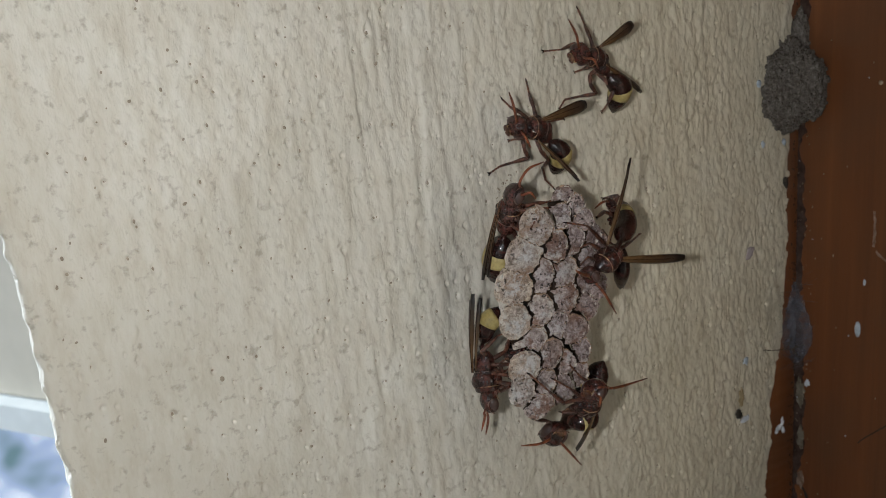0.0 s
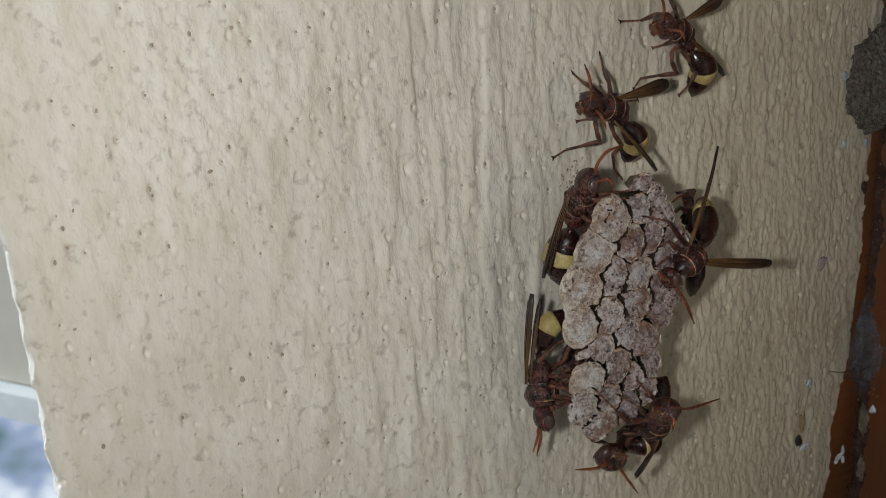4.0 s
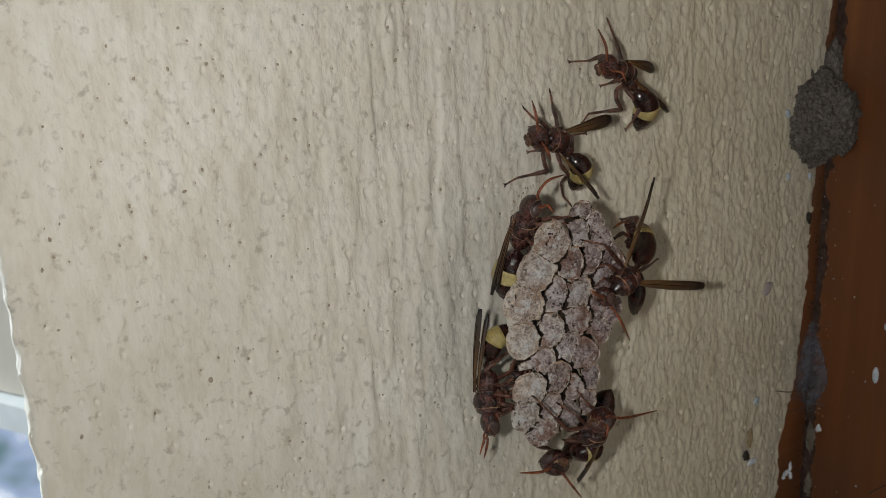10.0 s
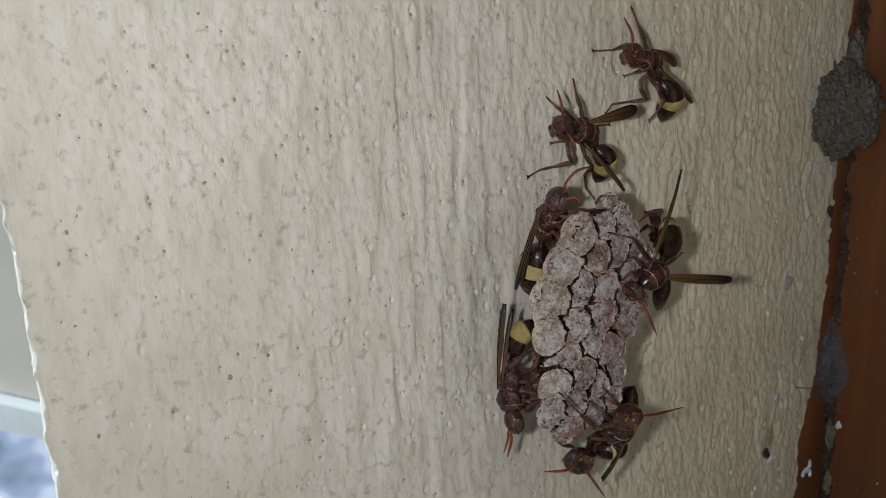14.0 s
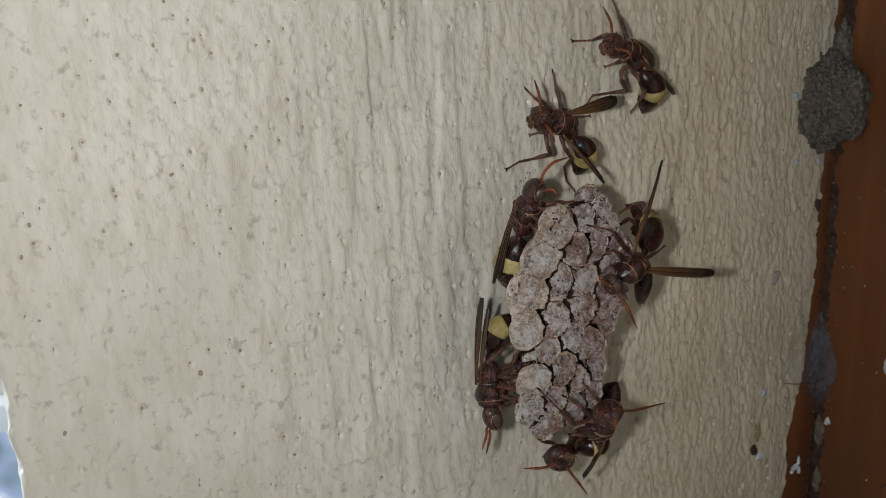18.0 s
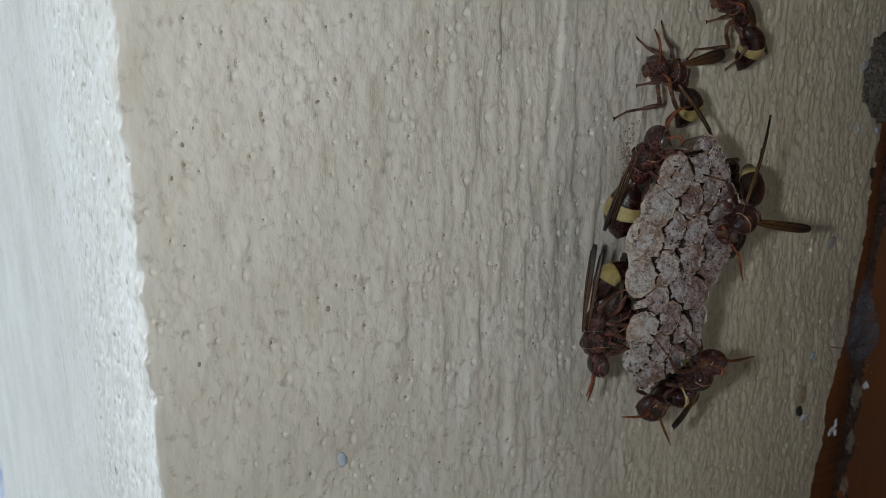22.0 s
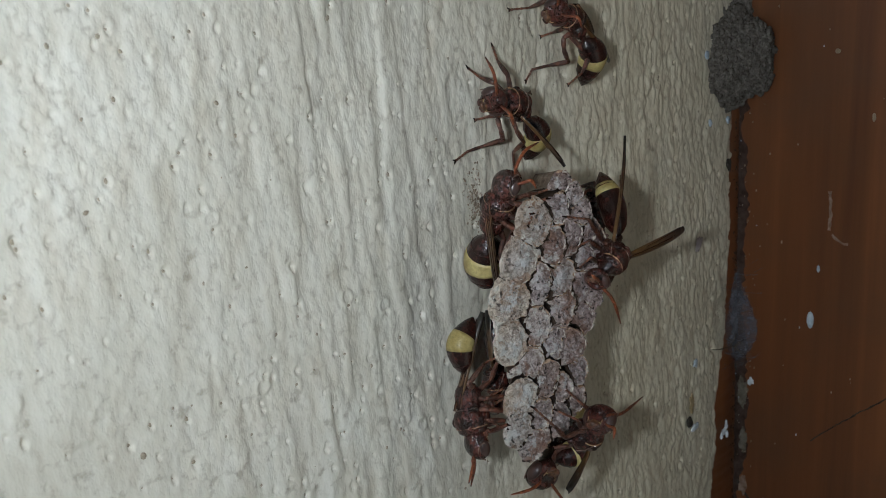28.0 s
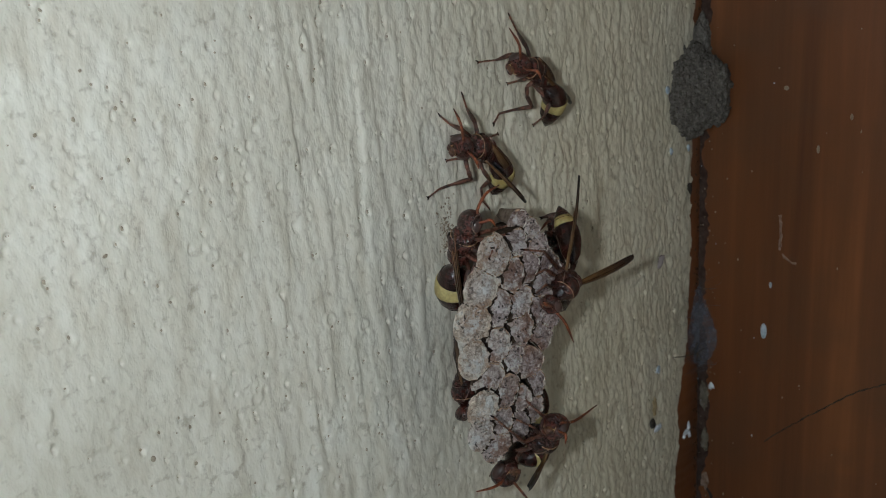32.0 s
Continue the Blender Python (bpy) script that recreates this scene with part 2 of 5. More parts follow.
M_CLYP = chitin("clypeus_orange", (0.060, 0.022, 0.010), (0.15, 0.066, 0.024), 0.4)
M_LEG = chitin("leg_brown", (0.038, 0.015, 0.010), (0.130, 0.049, 0.027), 0.35)
M_FOOT = chitin("foot_orange_brown", (0.085, 0.028, 0.014), (0.20, 0.078, 0.036), 0.4)
M_SUTURE = chitin("pale_suture", (0.09, 0.05, 0.036), (0.22, 0.145, 0.105), 0.45)
M_MUD = mud_material()
M_SMEAR = plain("pale_smear", (0.13, 0.070, 0.040), (0.30, 0.22, 0.17), 0.7, 900)
M_DIRT = plain("dark_grit", (0.02, 0.016, 0.012), (0.06, 0.05, 0.04), 0.9, 900)
M_PIT = plain("brown_pit_dirt", (0.22, 0.18, 0.135), (0.38, 0.32, 0.25), 0.9, 1500)
M_LITTER = plain("brown_litter", (0.15, 0.112, 0.078), (0.33, 0.26, 0.19), 0.9, 1200)
M_FLECK = plain("pale_paint_fleck", (0.30, 0.35, 0.42), (0.52, 0.57, 0.63), 0.6, 900)
M_CREAM_FLECK = plain("cream_fleck", (0.15, 0.10, 0.06), (0.34, 0.27, 0.19), 0.6, 900)
M_GRIME = plain("joint_grime", (0.022, 0.012, 0.009), (0.078, 0.052, 0.042), 0.92, 700, 0.1)
M_WEB = plain("dusty_web", (0.045, 0.044, 0.050), (0.13, 0.13, 0.145), 0.95, 900)
M_FILM, film_tree, film_shader = material("web_film", 0.95, spec=0.05)
film_tree.links.new(ramp(film_tree, noise_tex(film_tree, coords(film_tree), 900, 4, 0.7), [(0.3, (0.075, 0.066, 0.072)), (0.7, (0.20, 0.19, 0.215))]), film_shader.inputs["Base Color"])
film_tree.links.new(ramp(film_tree, noise_tex(film_tree, coords(film_tree), 420, 5, 0.7), [(0.35, (0.12, 0.12, 0.12)), (0.65, (0.85, 0.85, 0.85))]), film_shader.inputs["Alpha"])
M_WHITE_FLECK = plain("white_paint_fleck", (0.50, 0.53, 0.58), (0.78, 0.80, 0.84), 0.6, 900)
M_PEEL = plain("peeled_paint", (0.07, 0.055, 0.038), (0.19, 0.165, 0.125), 0.8, 800)
M_OCHRE = plain("ochre_smear", (0.26, 0.19, 0.09), (0.40, 0.31, 0.18), 0.8, 900)
M_LILAC = plain("lilac_smear", (0.30, 0.25, 0.25), (0.42, 0.36, 0.36), 0.8, 900)
M_TWIG = plain("dry_twig", (0.035, 0.026, 0.018), (0.12, 0.09, 0.06), 0.9, 900)
M_FARWALL = plain("beige_far_wall", (0.55, 0.50, 0.41), (0.63, 0.57, 0.47), 0.8, 8)
M_BAND = plain("white_sill_paint", (0.70, 0.72, 0.70), (0.8, 0.82, 0.8), 0.6, 12)
M_GROUND = plain("ground_earth", (0.10, 0.09, 0.07), (0.2, 0.18, 0.14), 0.95, 3)


# ---- mesh helpers ----
def link(name, bm, mat, parent=None, smooth=True):
    me = bpy.data.meshes.new(name)
    bm.to_mesh(me)
    bm.free()
    me.materials.append(mat)
    if smooth:
        me.polygons.foreach_set("use_smooth", [True] * len(me.polygons))
    ob = new(name, me)
    if parent:
        ob.parent = parent
    return ob


def part(name, bm, mat, parent, label=""):
    ob = link(name, bm, mat, parent)
    if label:
        tagged(ob, label)
    return ob


def spline(pts, n):
    """n + 1 places along a smooth curve through pts."""
    P = [Vector(p) for p in pts]
    P = [P[0] * 2 - P[1]] + P + [P[-1] * 2 - P[-2]]
    segs = len(P) - 3
    out = []
    for i in range(n + 1):
        u = i / n * segs
        k = min(int(u), segs - 1)
        f = u - k
        a, b, c, d = P[k:k + 4]
        out.append(0.5 * (2 * b + (c - a) * f + (2 * a - 5 * b + 4 * c - d) * f * f + (3 * b - a - 3 * c + d) * f ** 3))
    return out


def tube(bm, pts, radii, seg=8, flat=None, squash=1.0):
    """A closed skin round the line pts; flat: a direction in which it is squashed."""
    rings = []
    up = Vector(flat).normalized() if flat is not None else Vector((0.31, 0.83, 0.46))
    for i, p in enumerate(pts):
        d = (pts[min(i + 1, len(pts) - 1)] - pts[max(i - 1, 0)]).normalized()
        a = d.cross(up)
        if a.length < 1e-4:
            a = d.orthogonal()
        a.normalize()
        b = a.cross(d).normalized()
        if flat is None:
            up = b
        rings.append([bm.verts.new(p + (a * math.cos(k / seg * math.tau) + b * math.sin(k / seg * math.tau) * squash) * radii[i]) for k in range(seg)])
    for r, s in zip(rings, rings[1:]):
        for k in range(seg):
            bm.faces.new((r[k], r[(k + 1) % seg], s[(k + 1) % seg], s[k]))
    bm.faces.new(rings[0][::-1])
    bm.faces.new(rings[-1])
    return bm


def ellipsoid(bm, c, ax, ay, az, seg=14, rings=9):
    """ax, ay, az: half axes as vectors."""
    c = Vector(c)
    rows = []
    for i in range(1, rings):
        th = math.pi * i / rings
        rows.append([bm.verts.new(c + az * math.cos(th) + (ax * math.cos(k / seg * math.tau) + ay * math.sin(k / seg * math.tau)) * math.sin(th)) for k in range(seg)])
    top, bot = bm.verts.new(c + az), bm.verts.new(c - az)
    for k in range(seg):
        bm.faces.new((top, rows[0][k], rows[0][(k + 1) % seg]))
        bm.faces.new((bot, rows[-1][(k + 1) % seg], rows[-1][k]))
    for r, s in zip(rows, rows[1:]):
        for k in range(seg):
            bm.faces.new((r[k], s[k], s[(k + 1) % seg], r[(k + 1) % seg]))
    return bm


def box(bm, lo, hi, bevel=0.0):
    g = bmesh.ops.create_cube(bm, size=1)["verts"]
    lo, hi = Vector(lo), Vector(hi)
    for v in g:
        v.co = Vector([(lo[i] + hi[i]) / 2 + v.co[i] * (hi[i] - lo[i]) for i in range(3)])
    if bevel:
        es = list({e for v in g for e in v.link_edges})
        bmesh.ops.bevel(bm, geom=es, offset=bevel, segments=3, affect="EDGES", profile=0.5)
    return bm


# ---- wall ----
def lattice(x, z, fx, fz, seed):
    """Smooth value noise with a cell of fx by fz."""
    r = np.random.RandomState(seed).rand(256, 256)
    u, v = x / fx + 57.3, z / fz + 91.7
    i, j = np.floor(u).astype(int), np.floor(v).astype(int)
    a, b = u - i, v - j
    a, b = a * a * (3 - 2 * a), b * b * (3 - 2 * b)
    i, j = i % 255, j % 255
    return (r[i, j] * (1 - a) * (1 - b) + r[i + 1, j] * a * (1 - b) + r[i, j + 1] * (1 - a) * b + r[i + 1, j + 1] * a * b) * 2 - 1


EDGE_X, JAMB_X, ZLO, ZHI = -55.0, 76.3, -64.0, 92.0
DEEP, LEAN = 500.0, 0.115


def relief(s, z):
    """Height in mm of the brushed paint over the plaster, s along the face."""
    warp = s + 0.8 * lattice(s, z, 5, 9, 3) + 0.28 * lattice(s, z, 1.8, 3.2, 4) + 0.07 * z
    right = np.clip((s - 2) / 14, 0, 1)
    left = 1 - right
    ridge = lambda fx, fz, k: 1 - 2.2 * np.abs(lattice(warp, z, fx, fz, k))  # noqa: E731
    coarse = np.tanh(2.2 * lattice(warp, z, 2.2, 6.5, 11)) * 0.8 + 0.5 * ridge(1.6, 4.5, 12)
    broken = np.clip(0.65 + 0.7 * lattice(s, z, 2.2, 3.2, 33), 0.1, 1.4)
    fine = (0.65 * np.tanh(1.8 * lattice(warp + 0.22 * lattice(s, z, 0.8, 1.0, 34), z, 0.9, 2.3, 13)) + 0.28 * ridge(0.8, 1.9, 14)) * broken + 0.48 * lattice(warp, z, 0.6, 1.15, 17) + 0.22 * lattice(warp, z, 0.36, 0.5, 18)
    near = np.exp(-((s + 4) / 15) ** 2)
    long = np.tanh(2.5 * lattice(s + 0.8 * lattice(s, z, 4, 9, 5) + 0.05 * z, z, 1.5, 13, 19)) * np.clip(0.6 + lattice(s, z, 9, 14, 20), 0, 1)
    h = 0.10 * coarse * (0.65 + 0.35 * right) + 0.17 * fine * (0.22 + 0.78 * right) + (0.22 * long + 0.10 * np.tanh(2.0 * lattice(s + 0.5 * lattice(s, z, 3, 5, 26) + 0.06 * z, z, 0.95, 9, 27))) * near
    h += 0.12 * np.tanh(1.6 * lattice(s, z, 1.5, 2.2, 28)) * (0.35 + 0.65 * left) + 0.14 * lattice(s, z, 11, 17, 15) + 0.07 * lattice(s, z, 0.8, 1.0, 16)
    h += 0.11 * np.clip(lattice(s, z, 5, 7, 23) - 0.25, 0, 1) * (lattice(s, z, 0.55, 0.6, 24) + 0.6 * lattice(s, z, 0.3, 0.33, 25))
    side = s < EDGE_X
    calm = np.clip((s - EDGE_X + 58) / 25, 0, 1)
    return np.where(side, (0.12 * lattice(s, z, 1.6, 1.9, 41) + 0.09 * lattice(s, z, 0.8, 0.9, 42)) * calm, h)


PITS = []


def build_wall():
    rs = np.random.RandomState(5)
    r = 0.9
    s = np.concatenate([np.linspace(EDGE_X - DEEP, EDGE_X - 60, 40, endpoint=False), np.linspace(EDGE_X - 60, EDGE_X - 3, 170, endpoint=False), np.linspace(EDGE_X - 3, JAMB_X, 900)])
    z = np.linspace(ZLO, ZHI, 820)
    S, Z = np.meshgrid(s, z, indexing="ij")
    H = relief(S, Z)
    pits = []
    for n, rad, hgt in ((260, (0.45, 0.9), (0.04, 0.13)), (600, (0.20, 0.46), (0.05, 0.15)), (2300, (0.14, 0.34), (-0.5, -0.18))):
        for _ in range(n):
            cx, cz = rs.uniform(EDGE_X - 40, JAMB_X), rs.uniform(ZLO, ZHI)
            if cx > 5 and rs.rand() < 0.5:
                continue
            a, hh, el = rs.uniform(*rad), rs.uniform(*hgt), rs.uniform(1.0, 1.9)
            i0, i1 = np.searchsorted(s, [cx - 3 * a, cx + 3 * a])
            j0, j1 = np.searchsorted(z, [cz - 3 * a * el, cz + 3 * a * el])
            dx, dz = S[i0:i1, j0:j1] - cx + 0.25 * a * lattice(S[i0:i1, j0:j1], Z[i0:i1, j0:j1], 0.5, 0.5, 43), Z[i0:i1, j0:j1] - cz + 0.25 * a * lattice(S[i0:i1, j0:j1], Z[i0:i1, j0:j1], 0.5, 0.5, 44)
            if hh < 0 and rs.rand() < 0.6 and cx > EDGE_X + 1.5:
                pits.append((cx, cz, a))
            H[i0:i1, j0:j1] += hh * np.exp(-((dx * dx + (dz / el) ** 2) / (a * a)) ** 1.9)
    for cx, cz in ((0, 0), (-9, 18.7), (-3.9, 16.2), (-23.7, 31.1), (-20.9, 13.0)):
        d = np.hypot(S - cx, Z - cz)
        H += 0.16 * np.exp(-((d - 0.75) / 0.22) ** 2)
    fade = np.exp(-np.maximum(0, EDGE_X - S) / 4)
    edge = EDGE_X + (0.35 * lattice(S * 0, Z, 3, 4.0, 21) + 0.25 * lattice(S * 0, Z, 3, 1.3, 22)) * fade + (30 - Z) * 0.03
    X, Y = S.copy(), -H
    d = S - EDGE_X
    arc = np.clip(1 - d / r, 0, np.pi / 2)
    on = d < r
    X = np.where(on, edge + r - (r + H) * np.sin(arc), X + (edge - EDGE_X) * np.exp(-np.maximum(d, 0) / 8))
    Y = np.where(on, r - (r + H) * np.cos(arc) + np.maximum(0, (1 - d / r) - np.pi / 2) * r, Y)
    X = X + LEAN * np.maximum(Y - r, 0)
    V = np.stack([X * MM, Y * MM, Z * MM + BASE.z], -1).reshape(-1, 3)
    n, m = S.shape
    idx = np.arange(n * m).reshape(n, m)
    F = np.stack([idx[:-1, :-1], idx[1:, :-1], idx[1:, 1:], idx[:-1, 1:]], -1).reshape(-1, 4)
    verts, faces = V.tolist(), F.tolist()
    # the plain rest of the pier, above, below and behind

    def add(quad):
        k = len(verts)
        verts.extend(quad)
        faces.append([k, k + 1, k + 2, k + 3])
    xl, xr, yb = EDGE_X * MM, (JAMB_X + 60) * MM, DEEP * MM
    xb = xl + LEAN * yb
    for z0, z1 in ((0.0, ZLO * MM + BASE.z), (ZHI * MM + BASE.z, 2.6)):
        dx = 0.0033 if z0 == 0.0 else -0.0017
        add([(xl + dx, 0.0, z0), (xr, 0.0, z0), (xr, 0.0, z1), (xl + dx, 0.0, z1)])
        add([(xb + dx, yb, z0), (xl + dx, 0.0, z0), (xl + dx, 0.0, z1), (xb + dx, yb, z1)])
    add([(xr, yb, 0.0), (xb + 0.005, yb, 0.0), (xb + 0.005, yb, 2.6), (xr, yb, 2.6)])
    k = len(verts)
    verts.extend([(xb + 0.005, yb, Z[0, j] * MM + BASE.z) for j in range(m)])
    faces.extend([[int(idx[0, j]), int(idx[0, j + 1]), k + j + 1, k + j] for j in range(m - 1)])
    add([(xl, 0.0, 2.6), (xr, 0.0, 2.6), (xr, yb, 2.6), (xb, yb, 2.6)])
    PITS.extend((x, -H[min(np.searchsorted(s, x), n - 1), min(np.searchsorted(z, q), m - 1)] + 0.03, q, 0.78 * a) for x, q, a in pits)
    me = bpy.data.meshes.new("wall_pier")
    me.from_pydata(verts, [], faces)
    me.materials.append(M_PAINT)
    me.polygons.foreach_set("use_smooth", [True] * len(me.polygons))
    return tagged(new("wall_pier", me), "cream painted plaster wall pier with brushed lumpy paint", "wall", kind="structure")


build_wall()


# ---- wooden jamb ----
def build_jamb():
    bm = bmesh.new()
    box(bm, (JAMB_X * MM, -0.160, 0.0), (0.150, 0.004, 2.55), 0.002)
    tagged(link("door_frame", bm, M_WOOD, smooth=False), "dark red-brown painted wooden frame beside the wall", "frame", kind="structure")
    # unseen wall and slab, added to keep skylight off from right and above
    bm = box(bmesh.new(), (0.080, -2.6, 0.0), (0.20, -0.162, 2.6))
    tagged(link("blocking_wall", bm, M_PAINT, smooth=False), "unseen plain cream wall added past the frame to block light", "wall", kind="structure")
    bm = box(bmesh.new(), (-0.6, -2.6, 2.602), (0.20, 0.2, 2.7))
    tagged(link("ceiling", bm, M_PAINT, smooth=False), "unseen plain pale slab added overhead to block light", "ceiling", kind="structure")
    # brown paint that runs from the frame on to the plaster, with a ragged edge
    n = 260
    bm = bmesh.new()
    rows = []
    rs = np.random.RandomState(8)
    zz = np.linspace(ZLO, ZHI, n)
    xe = np.interp(zz, [-60, -42, -35, -24, -18, -8, 5, 40], [68.2, 68.7, 69.9, 70.3, 72.3, 73.6, 73.8, 74.8]) + 0.55 * lattice(zz, zz * 0, 3.1, 1, 31) + 0.4 * lattice(zz, zz * 0, 1.1, 1, 32)
    for i in range(n):
        row = []
        for j in range(4):
            x = xe[i] + (JAMB_X + 0.4 - xe[i]) * j / 3
            row.append(bm.verts.new(mm((x, -0.42 - 0.25 * rs.rand() - (0.0 if j else -0.5), zz[i]))))
        rows.append(row)
    for a, b in zip(rows, rows[1:]):
        for j in range(3):
            bm.faces.new((a[j], a[j + 1], b[j + 1], b[j]))
    tagged(link("paint_overlap", bm, M_WOOD), "ragged red-brown paint lapping on to the plaster", "paint", kind="structure")


build_jamb()


def build_grime():
    """A crust of dark dust and old paint, with a ragged border, on the frame along the joint."""
    zz = np.linspace(ZLO, ZHI, 420)
    wide = 1.9 + 1.0 * lattice(zz, zz * 0, 9.0, 1, 51) + 0.9 * lattice(zz, zz * 0, 2.6, 1, 52) + 0.5 * lattice(zz, zz * 0, 0.9, 1, 53)
    bm, rows = bmesh.new(), []
    for z, w in zip(zz, np.maximum(0.35, wide)):
        rows.append([bm.verts.new(mm((JAMB_X - (0.03 if j == 4 else 0.10 + 0.12 * abs(noise.noise(Vector((z * 1.7, j * 1.3, 4.0))))), 0.2 - (w + 0.2) * j / 4, z))) for j in range(5)])
    for a, b in zip(rows, rows[1:]):
        for j in range(4):
            bm.faces.new((a[j], b[j], b[j + 1], a[j + 1]))
    tagged(link("joint_grime", bm, M_GRIME), "ragged dark grime crust on the frame along the joint", "grime", kind="structure")


build_grime()


# ---- nest ----
# across, up, height of the cap and radius of each cell, in millimetres
PALE_EDGE_CELLS = [(7.4, 24.3, 1.2, 2.4), (5.0, 20.9, 1.0, 2.3), (3.2, 16.9, 1.3, 2.5), (3.2, 12.0, 1.1, 2.2), (4.2, 5.1, 1.0, 2.3), (3.4, 1.6, 0.8, 1.8)]
SECOND_ROW_CELLS = [(11.2, 25.7, 0.9, 2.3), (10.1, 21.4, 0.7, 2.3), (7.9, 17.5, 0.5, 2.3), (6.8, 12.6, 0.6, 2.3), (5.5, 8.7, 0.6, 2.35), (8.1, 5.7, 0.5, 2.2), (6.8, 1.9, 0.5, 2.2), (5.6, -1.1, 0.6, 1.8)]
MIDDLE_CELLS = [(11.8, 28.0, 0.6, 1.15), (13.3, 26.5, 0.3, 1.25), (14.8, 24.1, 0.1, 1.2), (13.2, 21.8, 0.3, 2.0), (10.6, 17.1, 0.2, 2.2), (10.8, 13.6, 0.2, 2.2), (9.3, 9.8, 0.3, 2.0), (12.2, 8.6, 0.1, 2.2), (10.7, 4.0, 0.1, 2.2), (9.9, 0.5, 0.1, 2.0)]
FAR_EDGE_CELLS = [(15.7, 21.3, 0.0, 1.6), (15.3, 18.6, -0.1, 2.0), (14.5, 15.4, -0.2, 2.0), (14.3, 11.6, -0.2, 1.9), (13.0, 5.1, -0.1, 1.6), (12.4, 1.6, -0.1, 1.6), (17.3, 19.4, -0.4, 1.5), (16.6, 13.7, -0.3, 1.3)]
NEST_CELLS = PALE_EDGE_CELLS + SECOND_ROW_CELLS + MIDDLE_CELLS + FAR_EDGE_CELLS
AXIS = Vector((-0.55, -0.82, 0.14)).normalized()
AX_A = Vector((1, -0.12, 0)).normalized()
AX_B = Vector((0, 0, 1))
FACE = AX_B.cross(AX_A) * -1
if FACE.y > 0:
    FACE *= -1


def cap_place(i):
    x, z, h, big = NEST_CELLS[i]
    return Vector((x, -11.6 - 0.12 * x, z)) + FACE * (0.22 * h)


CAPS = [cap_place(i) for i in range(len(NEST_CELLS))]


SEG = 72
ROW_OF = [0] * len(PALE_EDGE_CELLS) + [1] * len(SECOND_ROW_CELLS) + [2] * len(MIDDLE_CELLS) + [3] * len(FAR_EDGE_CELLS)
FLAT = [(P.dot(AX_A), P.dot(AX_B)) for P in CAPS]
RIMS, FREE = [], []


def cell_rim(i):
    """The outline of a cap: it bulges over the rows after its own, and stops short of those before it."""
    rs = np.random.RandomState(100 + i)
    q = np.arange(SEG) / SEG * math.tau
    ph = rs.uniform(0, 6, 4)
    big = NEST_CELLS[i][3]
    own = big * 1.22 * (1 + 0.04 * np.sin(2 * q + ph[0]) + 0.03 * np.sin(3 * q + ph[1]))
    torn = 0.05 * np.sin(9 * q + ph[2]) + 0.045 * np.sin(17 * q + ph[3]) + 0.045 * rs.randn(SEG)
    u0, v0 = FLAT[i]
    # a cap spreads until it meets its neighbours; only the outer ones keep their round side
    for u1, v1 in FLAT:
        du, dv = u1 - u0, v1 - v0
        if 0.1 < math.hypot(du, dv) < 6.5:
            near = np.clip((np.cos(q - math.atan2(dv, du)) - 0.55) / 0.25, 0, 1)
            own = np.maximum(own, big * (1.2 + 0.45 * near))
    r = own.copy()
    for j, (u1, v1) in enumerate(FLAT):
        du, dv = u1 - u0, v1 - v0
        d = math.hypot(du, dv)
        if j == i or d > 9:
            continue
        c = np.cos(q - math.atan2(dv, du))
        if ROW_OF[j] == ROW_OF[i]:
            lim = np.where(c > 0.05, (d * 0.50 - 0.01) / np.maximum(c, 0.05), 99)
        elif ROW_OF[j] > ROW_OF[i]:
            lim = np.where(c > 0.1, d * 0.585 / np.maximum(c, 0.1) ** 0.35, 99)
        else:
            lim = np.full(SEG, 99.0)
            for n in range(SEG):
                x, y = np.arange(0.3, 4.2, 0.03) * math.cos(q[n]) - du, np.arange(0.3, 4.2, 0.03) * math.sin(q[n]) - dv
                over = RIMS[j][((np.arctan2(y, x) / math.tau * SEG).round().astype(int)) % SEG]
                inside = np.hypot(x, y) < over + 0.23 + 0.29 * max(0.0, -math.cos(q[n] - 0.2)) + 0.09 * math.sin(5 * q[n] + ph[2]) + 0.05 * math.sin(13 * q[n] + ph[3])
                if inside.any():
                    lim[n] = 0.3 + 0.03 * inside.argmax()
        r = np.minimum(r, lim)
    FREE.append(r > own - 0.01)
    return np.maximum(0.75, r + torn * np.where(np.cos(q) > -0.2, 1.0, 0.4))


for i in range(len(NEST_CELLS)):
    RIMS.append(cell_rim(i))


